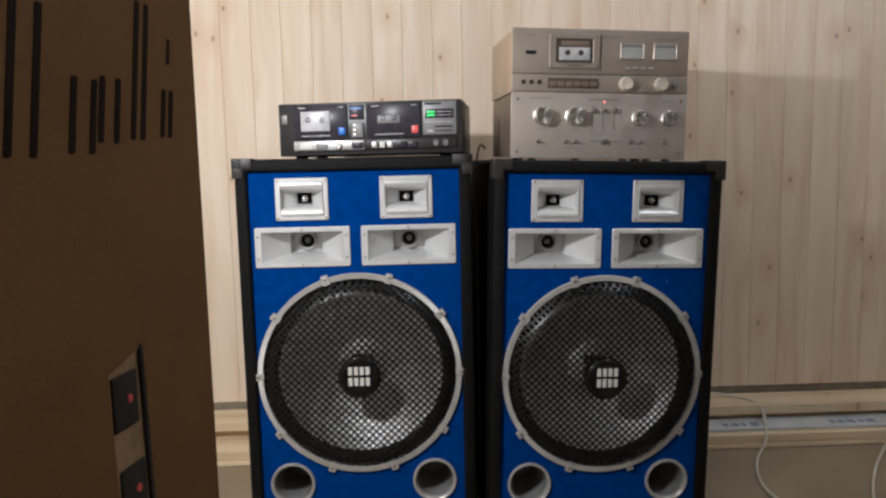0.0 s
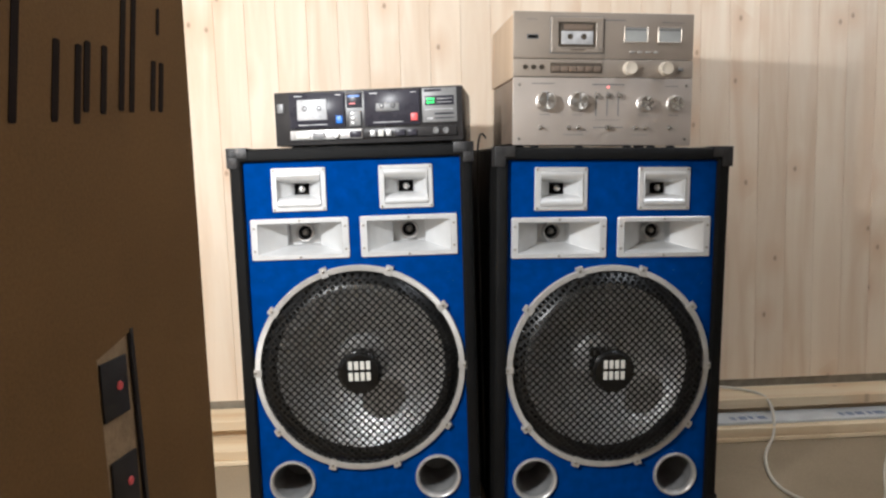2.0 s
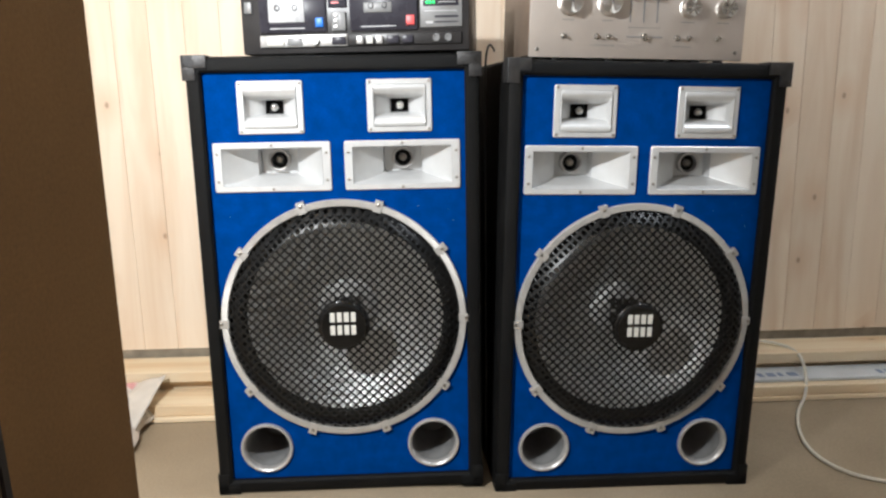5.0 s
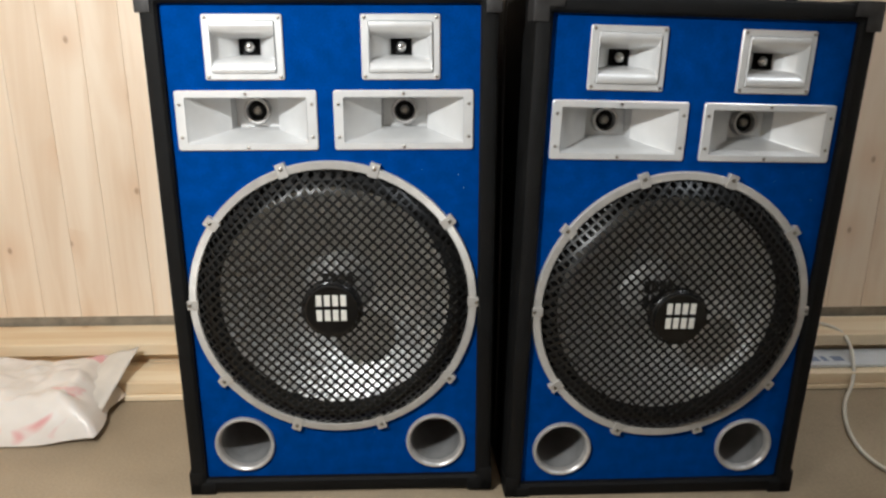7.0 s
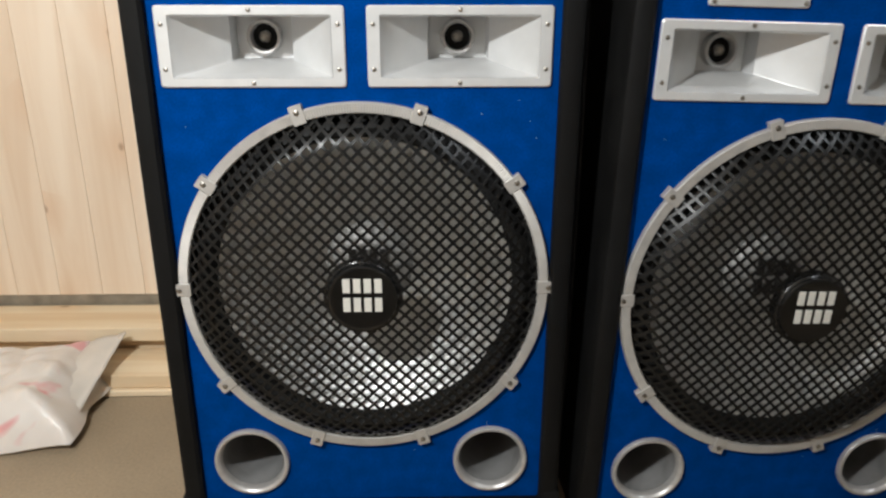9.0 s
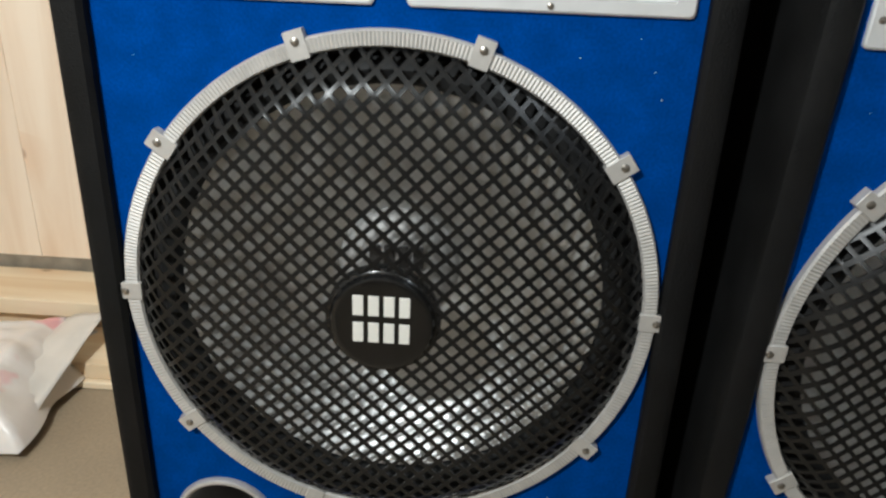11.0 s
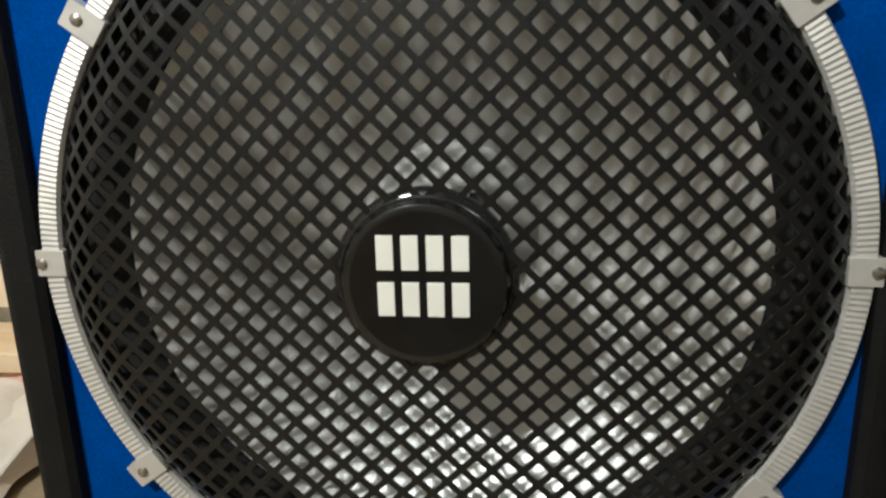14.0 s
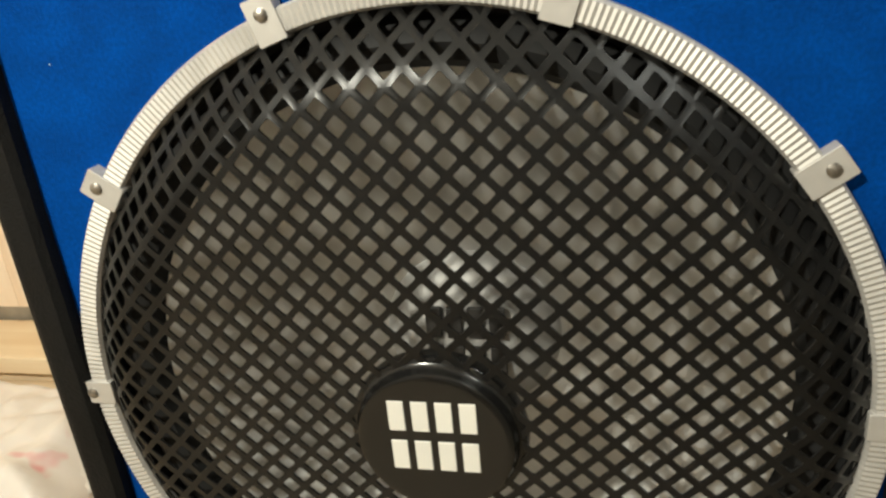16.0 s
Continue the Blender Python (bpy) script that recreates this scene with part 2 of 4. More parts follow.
def box(bm, x0, x1, y0, y1, z0, z1, bevel=0.0, seg=2):
    r = bmesh.ops.create_cube(bm, size=1, matrix=Matrix.Translation(((x0 + x1) / 2, (y0 + y1) / 2, (z0 + z1) / 2)) @ Matrix.Diagonal((x1 - x0, y1 - y0, z1 - z0, 1)))
    if bevel:
        es = list({e for v in r["verts"] for e in v.link_edges})
        bmesh.ops.bevel(bm, geom=es, offset=bevel, segments=seg, affect="EDGES", profile=0.5)
    return bm


def boxed(x0, x1, y0, y1, z0, z1, bevel=0.0, seg=2):
    return box(bmesh.new(), x0, x1, y0, y1, z0, z1, bevel, seg)


def lathe(profile, segs=48, centre=(0, 0), bm=None):
    """Turns (radius, y) pairs about the y axis through x, z = centre."""
    bm = bm or bmesh.new()
    rings = []
    for r, y in profile:
        if r < 1e-6:
            rings.append([bm.verts.new((centre[0], y, centre[1]))])
        else:
            rings.append([bm.verts.new((centre[0] + r * math.cos(2 * math.pi * k / segs), y, centre[1] + r * math.sin(2 * math.pi * k / segs))) for k in range(segs)])
    for a, b in zip(rings, rings[1:]):
        for k in range(segs):
            j = (k + 1) % segs
            if len(a) == 1 and len(b) > 1:
                bm.faces.new((a[0], b[k], b[j]))
            elif len(b) == 1 and len(a) > 1:
                bm.faces.new((a[k], b[0], a[j]))
            elif len(a) > 1:
                bm.faces.new((a[k], b[k], b[j], a[j]))
    return bm


def rounded(hx, hz, r, n=4):
    """Outline of a rounded rectangle as (x, z) pairs."""
    pts = []
    for cx, cz, a0 in ((hx - r, hz - r, 0), (-hx + r, hz - r, 90), (-hx + r, -hz + r, 180), (hx - r, -hz + r, 270)):
        for k in range(n + 1):
            a = radians(a0 + 90 * k / n)
            pts.append((cx + r * math.cos(a), cz + r * math.sin(a)))
    return pts


def loft(stations, n=4, cap_first=False, cap_last=False, bm=None, centre=(0, 0)):
    """Joins rounded rectangles (half width, half height, corner radius, y[, dx, dz])."""
    bm = bm or bmesh.new()
    rings = []
    for s in stations:
        hx, hz, r, y = s[:4]
        dx, dz = s[4:6] if len(s) > 4 else (0, 0)
        rings.append([bm.verts.new((centre[0] + dx + x, y, centre[1] + dz + z)) for x, z in rounded(hx, hz, r, n)])
    for a, b in zip(rings, rings[1:]):
        for k in range(len(a)):
            j = (k + 1) % len(a)
            bm.faces.new((a[k], b[k], b[j], a[j]))
    if cap_first:
        bm.faces.new(rings[0])
    if cap_last:
        bm.faces.new(rings[-1])
    return bm


def tube(points, radius, name, mat, label, category):
    cu = bpy.data.curves.new(name, "CURVE")
    cu.dimensions, cu.bevel_depth, cu.bevel_resolution, cu.resolution_u = "3D", radius, 3, 10
    sp = cu.splines.new("NURBS")
    sp.points.add(len(points) - 1)
    for p, q in zip(sp.points, points):
        p.co = (*q, 1)
    sp.use_endpoint_u, sp.order_u = True, 4
    cu.materials.append(mat)
    return tagged(new(name, cu), label, category)


# ---- the room ----
WALL_Y = 0.56


def floor_z(x, y=0.0):
    """The concrete dips a little under the loudspeaker beside the cable."""
    away = min(max((y - 0.08) / 0.22, 0.0), 1.0)
    return -0.040 * min(max(x - 0.12, 0.0), 0.72) * (1 - away * away * (3 - 2 * away))


bm = bmesh.new()
xs = [-2.2, -1.2, -0.4, 0.0, 0.12, 0.35, 0.6, 0.84, 1.05, 1.4, 2.2, 3.0]
ys = [-3.0, -1.5, -0.5, 0.0, 0.08, 0.13, 0.18, 0.23, 0.30, 0.4, 0.7]
grid = [[bm.verts.new((x, y, floor_z(x, y))) for y in ys] for x in xs]
for i in range(len(xs) - 1):
    for j in range(len(ys) - 1):
        bm.faces.new((grid[i][j], grid[i + 1][j], grid[i + 1][j + 1], grid[i][j + 1]))
floor_ob = new("floor", finish("floor", bm, CONCRETE, 40))
tagged(floor_ob, "smooth grey-beige concrete floor", "floor", kind="structure")
# unseen ceiling and walls, added to close the room and bounce light
tagged(new("ceiling", finish("ceiling", boxed(-2.2, 3.0, -3.0, 0.8, 2.35, 2.45), PLASTER)), "plain pale ceiling, unseen, added to bounce light", "ceiling", kind="structure")
for nm, dims in (("unseen_wall_south", (-2.2, 3.0, -3.1, -3.0, -0.03, 2.35)), ("unseen_wall_west", (-2.3, -2.2, -3.0, 0.8, -0.03, 2.35)), ("unseen_wall_east", (3.0, 3.1, -3.0, 0.8, -0.03, 2.35))):
    tagged(new(nm, finish(nm, boxed(*dims), PLASTER)), "plain pale plastered wall, unseen, added to bounce light", "wall", kind="structure")
wall = tagged(new("wall_north", finish("wall_north", boxed(-2.2, 3.0, WALL_Y + 0.016, 0.8, -0.03, 2.35), JOINT)), "wall clad in pale upright pine boards", "wall", kind="structure")
strip = part("base_strip", boxed(-2.2, 3.0, WALL_Y + 0.004, WALL_Y + 0.0155, -0.02, 0.140), BASESTRIP, wall, "grey-brown strip below the boards")

# ---- loudspeaker ----
W2, DEP, HIG, ZC = 0.2640, 0.40, 0.850, 0.3545
PORTS = ((-0.166, 0.093), (0.166, 0.093))
MIDS = ((-0.1195, 0.6515), (0.1195, 0.6515))
TWEETS = ((-0.1170, 0.7595), (0.1165, 0.7595))


def screw_mesh(r):
    return finish("screw", lathe([(r, 0.0005), (r, -r * 0.35), (r * 0.55, -r * 0.6), (0, -r * 0.62)], 10), STEEL, 40)


SCREW = screw_mesh(0.0034)
SCREW_S = screw_mesh(0.0026)


def plate_with_hole(hx, hz, r, ix, iz, ir, y0, y1):
    """A flange: a rounded plate with a rounded opening, soft outer edge."""
    return loft([(ix, iz, ir, y1), (ix, iz, ir, y0 + 0.001), (ix + 0.001, iz + 0.001, ir, y0), (hx - 0.0015, hz - 0.0015, r, y0), (hx, hz, r, y0 + 0.0015), (hx, hz, r, y1)], 4)


def grille_mesh():
    """Punched steel sheet with square holes set on their corners, pressed into a shallow pan."""
    p, hole, rad = 0.01212, 0.00845, 0.2265

    def y_at(r):
        q = min(r / 0.2265, 1.0)
        rim = min(max((r - 0.188) / (0.2235 - 0.188), 0.0), 1.0)
        return -0.035 + 0.007 * q * q + 0.0260 * rim ** 1.45

    bm = bmesh.new()
    c45 = math.sqrt(0.5)

    def put(u, v, back=0.0, cache={}):
        key = (round(u, 6), round(v, 6), back)
        if key not in cache or not cache[key].is_valid:
            x, z = (u - v) * c45, (u + v) * c45
            r = math.hypot(x, z)
            if r > rad:
                x, z, r = x * rad / r, z * rad / r, rad
            cache[key] = bm.verts.new((x, y_at(r) + back, z))
        return cache[key]

    cache = {}
    n = int(rad / p) + 1
    h, cut = hole / 2, hole * 0.09
    for i in range(-n, n + 1):
        for j in range(-n, n + 1):
            u, v = i * p, j * p
            if math.hypot(u, v) > rad + 0.002:
                continue
            o = [put(u + a * p / 2, v + b * p / 2, 0.0, cache) for a, b in ((-1, -1), (1, -1), (1, 1), (-1, 1))]
            ring = [(-h, -h + cut), (-h + cut, -h), (h - cut, -h), (h, -h + cut), (h, h - cut), (h - cut, h), (-h + cut, h), (-h, h - cut)]
            f = [put(u + a, v + b, 0.0, {}) for a, b in ring]
            k = [put(u + a, v + b, 0.0015, {}) for a, b in ring]
            for c in range(4):
                d = (c + 1) % 4
                faces = [(o[c], f[2 * c], f[2 * c + 1]), (o[c], f[2 * c + 1], f[(2 * c + 2) % 8], o[d])]
                for q in faces:
                    if len(set(q)) == len(q):
                        try:
                            bm.faces.new(q)
                        except ValueError:
                            pass
            for c in range(8):
                bm.faces.new((f[c], k[c], k[(c + 1) % 8], f[(c + 1) % 8]))
    return bm


def ring_mesh():
    """Flat trim ring with fine radial ribs."""
    segs, bm = 880, bmesh.new()
    rows = []
    for k in range(segs):
        a, up = 2 * math.pi * k / segs, -0.0007 if k % 2 else 0.0
        prof = [(0.2215, 0.0), (0.2215, -0.006), (0.2230, -0.0080 + up), (0.2335, -0.0080 + up), (0.2350, -0.0062), (0.2352, 0.0)]
        rows.append([bm.verts.new((r * math.cos(a), y, r * math.sin(a))) for r, y in prof])
    for k in range(segs):
        a, b = rows[k], rows[(k + 1) % segs]
        for i in range(len(a) - 1):
            bm.faces.new((a[i], a[i + 1], b[i + 1], b[i]))
    return bm


def letter_bars(parent, mat, y, centre, wide, high, rows=2, cols=4, gap=0.0040, depth=0.0008):
    """The maker's mark as plain upright blocks, two rows of four."""
    cw, ch = (wide - gap * (cols - 1)) / cols, (high - gap * 1.6 * (rows - 1)) / rows
    for i in range(cols):
        for j in range(rows):
            x0 = centre[0] - wide / 2 + i * (cw + gap)
            z0 = centre[1] - high / 2 + j * (ch + gap * 1.6)
            part("block", boxed(x0, x0 + cw, y - depth, y + 0.001, z0, z0 + ch, 0.0003, 1), mat, parent)


def loudspeaker():
    s = thing("loudspeaker", "tall blue-fronted black loudspeaker cabinet standing on the floor", "loudspeaker", "pair of loudspeakers")
    # shell with a rounded lip round the front
    bd = 0.028
    body = loft([(W2 - bd, HIG / 2 - bd, 0.004, 0.03), (W2 - bd, HIG / 2 - bd, 0.004, -0.008), (W2 - bd + 0.004, HIG / 2 - bd + 0.004, 0.006, -0.0125),
                 (W2 - 0.010, HIG / 2 - 0.010, 0.008, -0.0140), (W2 - 0.003, HIG / 2 - 0.003, 0.010, -0.010), (W2, HIG / 2, 0.010, -0.002),
                 (W2, HIG / 2, 0.010, DEP - 0.012), (W2 - 0.006, HIG / 2 - 0.006, 0.008, DEP - 0.002)], 4, cap_last=True, centre=(0, HIG / 2))
    part("body", body, VINYL, s, "black grained vinyl shell")
    # corner caps
    for sx in (-1, 1):
        for top in (0, 1):
            bm = bmesh.new()
            zc, sz = (HIG, -1) if top else (0.0, 1)
            def span(a, b):
                return (a, b) if a < b else (b, a)
            X = lambda d: sx * (W2 + (0.0025 if top else 0.0008) - d)
            Z = lambda d: zc - sz * 0.0025 + sz * d if top else 0.0005 + d
            box(bm, *span(X(0), X(0.044)), *((-0.0165, -0.0125) if top else (-0.0150, -0.0090)), *span(Z(0), Z(0.023)), 0.0012 if top else 0.0028)
            box(bm, *span(X(0), X(0.023)), *((-0.0165, -0.0125) if top else (-0.0150, -0.0090)), *span(Z(0), Z(0.044)), 0.0012 if top else 0.0028)
            box(bm, *span(X(0), X(0.003)), -0.0160 if top else -0.0105, 0.030, *span(Z(0), Z(0.044)), 0.0010)
            if top:
                box(bm, *span(X(0), X(0.044)), -0.0160, 0.030, *span(Z(0), Z(0.003)), 0.0012)
            part("corner_cap", bm, CORNER if top else VINYL, s, "worn grey-black plastic corner cap" if top else "black corner cap")
    # baffle with its openings
    bm = bmesh.new()
    edges = []
    def ring(pts):
        vs = [bm.verts.new((x, 0.0, z)) for x, z in pts]
        for k in range(len(vs)):
            edges.append(bm.edges.new((vs[k], vs[(k + 1) % len(vs)])))
    ring([(x, z + HIG / 2) for x, z in rounded(W2 - bd + 0.002, HIG / 2 - bd + 0.002, 0.003, 2)])
    circ = lambda cx, cz, r, n: [(cx + r * math.cos(2 * math.pi * k / n), cz + r * math.sin(2 * math.pi * k / n)) for k in range(n)]
    ring(circ(0, ZC, 0.222, 72))
    for c in PORTS:
        ring(circ(*c, 0.047, 32))
    for c in MIDS:
        ring([(c[0] + x, c[1] + z) for x, z in rounded(0.099, 0.038, 0.003, 2)])
    for c in TWEETS:
        ring([(c[0] + x, c[1] + z) for x, z in rounded(0.052, 0.041, 0.003, 2)])
    bmesh.ops.triangle_fill(bm, edges=edges, use_beauty=True, use_dissolve=False)
    part("baffle", bm, BLUE, s, "front panel covered in blue felt", smooth=None)
    # tweeters
    for c in TWEETS:
        t = plate_with_hole(0.0590, 0.0475, 0.003, 0.0475, 0.0375, 0.002, -0.0045, 0.0)
        loft([(0.0475, 0.0375, 0.002, -0.0045), (0.0470, 0.0365, 0.002, -0.0072), (0.0468, 0.0330, 0.002, -0.0086), (0.0465, 0.0270, 0.002, -0.0074), (0.0460, 0.0215, 0.002, -0.0020), (0.0450, 0.0180, 0.002, 0.0060),
              (0.0400, 0.0165, 0.002, 0.0140), (0.0280, 0.0140, 0.002, 0.0260), (0.0185, 0.0130, 0.001, 0.0370), (0.0165, 0.0125, 0.001, 0.0420)], 4, bm=t)
        t = part("tweeter", t, SILVER, s, "square silver horn tweeter", m=Matrix.Translation((c[0], 0, c[1])))
        part("throat", loft([(0.0165, 0.0125, 0.001, 0.0420), (0.0160, 0.0120, 0.001, 0.0540)], 2, cap_last=True), RUBBER, t, "dark horn throat")
        part("phase_plug", lathe([(0.0090, 0.052), (0.0090, 0.042), (0.0070, 0.0370), (0.0035, 0.0345), (0, 0.034)], 20), CHROME, t, "bright round plug")
        for sx in (-1, 1):
            for sz in (-1, 1):
                share("screw", SCREW_S, t, Matrix.Translation((sx * 0.0535, -0.0045, sz * 0.0425)))
    # mid horns
    for c in MIDS:
        t = plate_with_hole(0.1070, 0.0455, 0.004, 0.0915, 0.0345, 0.002, -0.0045, 0.0)
        loft([(0.0915, 0.0345, 0.002, -0.0045), (0.0900, 0.0335, 0.002, 0.0000), (0.0680, 0.0308, 0.002, 0.0230, 0, 0.0022), (0.0490, 0.0278, 0.002, 0.0420, 0, 0.0050), (0.0375, 0.0262, 0.002, 0.0540, 0, 0.0068), (0.0360, 0.0256, 0.002, 0.0840, 0, 0.0072)], 4, cap_last=True, bm=t)
        t = part("mid_horn", t, SILVER, s, "wide silver midrange horn", m=Matrix.Translation((c[0], 0, c[1])))
        part("driver_ring", lathe([(0.0215, 0.0835), (0.0215, 0.0700), (0.0198, 0.0682), (0.0172, 0.0686), (0.0158, 0.0725), (0.0158, 0.0830)], 32, centre=(0, 0.0075)), BUTTON, t, "round grey driver collar")
        part("driver_well", lathe([(0.0157, 0.0825), (0.006, 0.0825), (0, 0.0825)], 24, centre=(0, 0.0075)), RUBBER, t)
        part("phase_plug", lathe([(0.0075, 0.0820), (0.0070, 0.0755), (0.004, 0.0725), (0, 0.0718)], 20, centre=(0, 0.0075)), STEEL, t)
        for x, z in ((-0.0995, 0.025), (-0.0995, -0.025), (0.0995, 0.025), (0.0995, -0.025), (0, 0.0405), (0, -0.0405)):
            share("screw", SCREW_S, t, Matrix.Translation((x, -0.0045, z)))
    # bass driver
    at = Matrix.Translation((0, 0, ZC))
    d = part("bass_driver", lathe([(0.2225, 0.0), (0.2225, 0.012), (0.217, 0.013), (0.212, 0.004), (0.204, 0.000), (0.195, 0.004), (0.190, 0.015)], 96), RUBBER, s, "black rubber surround", m=at)
    part("cone", lathe([(0.1905, 0.0145), (0.187, 0.0165), (0.176, 0.0255), (0.160, 0.037), (0.145, 0.0473), (0.130, 0.0565), (0.115, 0.0645), (0.100, 0.071), (0.075, 0.0795), (0.060, 0.083)], 96), CONE, d, "silver-grey textured cone")
    part("dust_cap", lathe([(0.0605, 0.083), (0.058, 0.0785), (0.050, 0.0710), (0.038, 0.0650), (0.022, 0.0605), (0.008, 0.0590), (0, 0.0588)], 64), CAP, d, "bright domed dust cap")
    letter_bars(d, DARKPRINT, 0.0600, (0.0, 0.005), 0.052, 0.050, depth=0.003)
    g = part("grille", grille_mesh(), MESH, s, "black punched steel grille with diamond holes", smooth=50, m=at)
    part("trim_ring", ring_mesh(), RING, s, "ribbed silver trim ring", smooth=8, m=at)
    puck = part("badge", lathe([(0.0495, -0.026), (0.0495, -0.0325), (0.0485, -0.0340), (0.0462, -0.0346), (0.0446, -0.0362), (0.0438, -0.0400), (0.0428, -0.0418), (0.0410, -0.0426), (0.0385, -0.0424), (0.0, -0.0420)], 72), GLOSS, s, "round gloss black badge", m=at)
    letter_bars(puck, WHITE, -0.0421, (0.0, 0.0050), 0.048, 0.0435)
    tab = loft([(0.0115, 0.0080, 0.0008, 0.0), (0.0115, 0.0080, 0.0008, -0.0094), (0.0112, 0.0077, 0.0008, -0.0098)], 2, cap_last=True)
    tab = finish("clamp", tab, RING, 35)
    for k in range(10):
        a = 36 * k
        c = share("clamp", tab, s, at @ pose(0, 0, 0, 0, -a, 0) @ Matrix.Translation((0.2312, 0, 0)))
        share("screw", SCREW, c, Matrix.Translation((0.0030, -0.0098, 0)))
    # ports
    for c in PORTS:
        t = part("port", lathe([(0.0520, 0.0), (0.0520, -0.0035), (0.0505, -0.0060), (0.0480, -0.0066), (0.0455, -0.0050), (0.0438, -0.0010), (0.0430, 0.006)], 56), BUTTON, s, "round silver port ring", m=Matrix.Translation((c[0], 0, c[1])))
        part("port_tube", lathe([(0.0430, 0.006), (0.0420, 0.140), (0.0, 0.141)], 40), PORT, t, "grey port tube")
    return s


left_speaker = loudspeaker()
# specks of lint caught in the felt
speck = finish("lint", lathe([(0.0007, 0.0), (0.0006, -0.0005), (0, -0.0007)], 7), WHITE, 40)
for x, z, size in ((0.146, 0.574, 1.0), (0.204, 0.566, 0.8), (0.212, 0.545, 1.0), (0.190, 0.590, 0.6), (-0.205, 0.560, 0.6), (0.160, 0.150, 0.7), (0.060, 0.108, 0.6)):
    share("lint", speck, left_speaker, Matrix.Translation((x, 0.0, z)) @ Matrix.Diagonal((size, 1, size * 0.8, 1)), "white speck of lint")
RIGHT = pose(0.5505, -0.0005, -0.0200, 0.5, 1.7, 3.0)
right_speaker = copy_thing(left_speaker, RIGHT)
tagged(right_speaker, "tall blue-fronted black loudspeaker carrying a silver stereo stack")
tagged(left_speaker, "tall blue-fronted black loudspeaker carrying a black tape deck")


# ---- black twin tape deck ----
def bars(parent, mat, y, rows, name="print"):
    """Print too small to read, as thin bars (x0, x1, z0, z1)."""
    for x0, x1, z0, z1 in rows:
        part(name, boxed(x0, x1, y - 0.0006, y + 0.0004, z0, z1), mat, parent, smooth=None)


def cassette(parent, x, z, y, mat, w=0.07, h=0.042):
    c = part("cassette", boxed(x - w / 2, x + w / 2, y, y + 0.006, z - h / 2, z + h / 2, 0.002), mat, parent, "cassette seen through the window")
    for sx in (-1, 1):
        part("spool", lathe([(0.0055, y + 0.002), (0.0055, y - 0.001), (0.003, y - 0.0012), (0.003, y + 0.001), (0, y + 0.001)], 14, centre=(x + sx * w * 0.24, z + 0.003)), DECK, c)
    return c


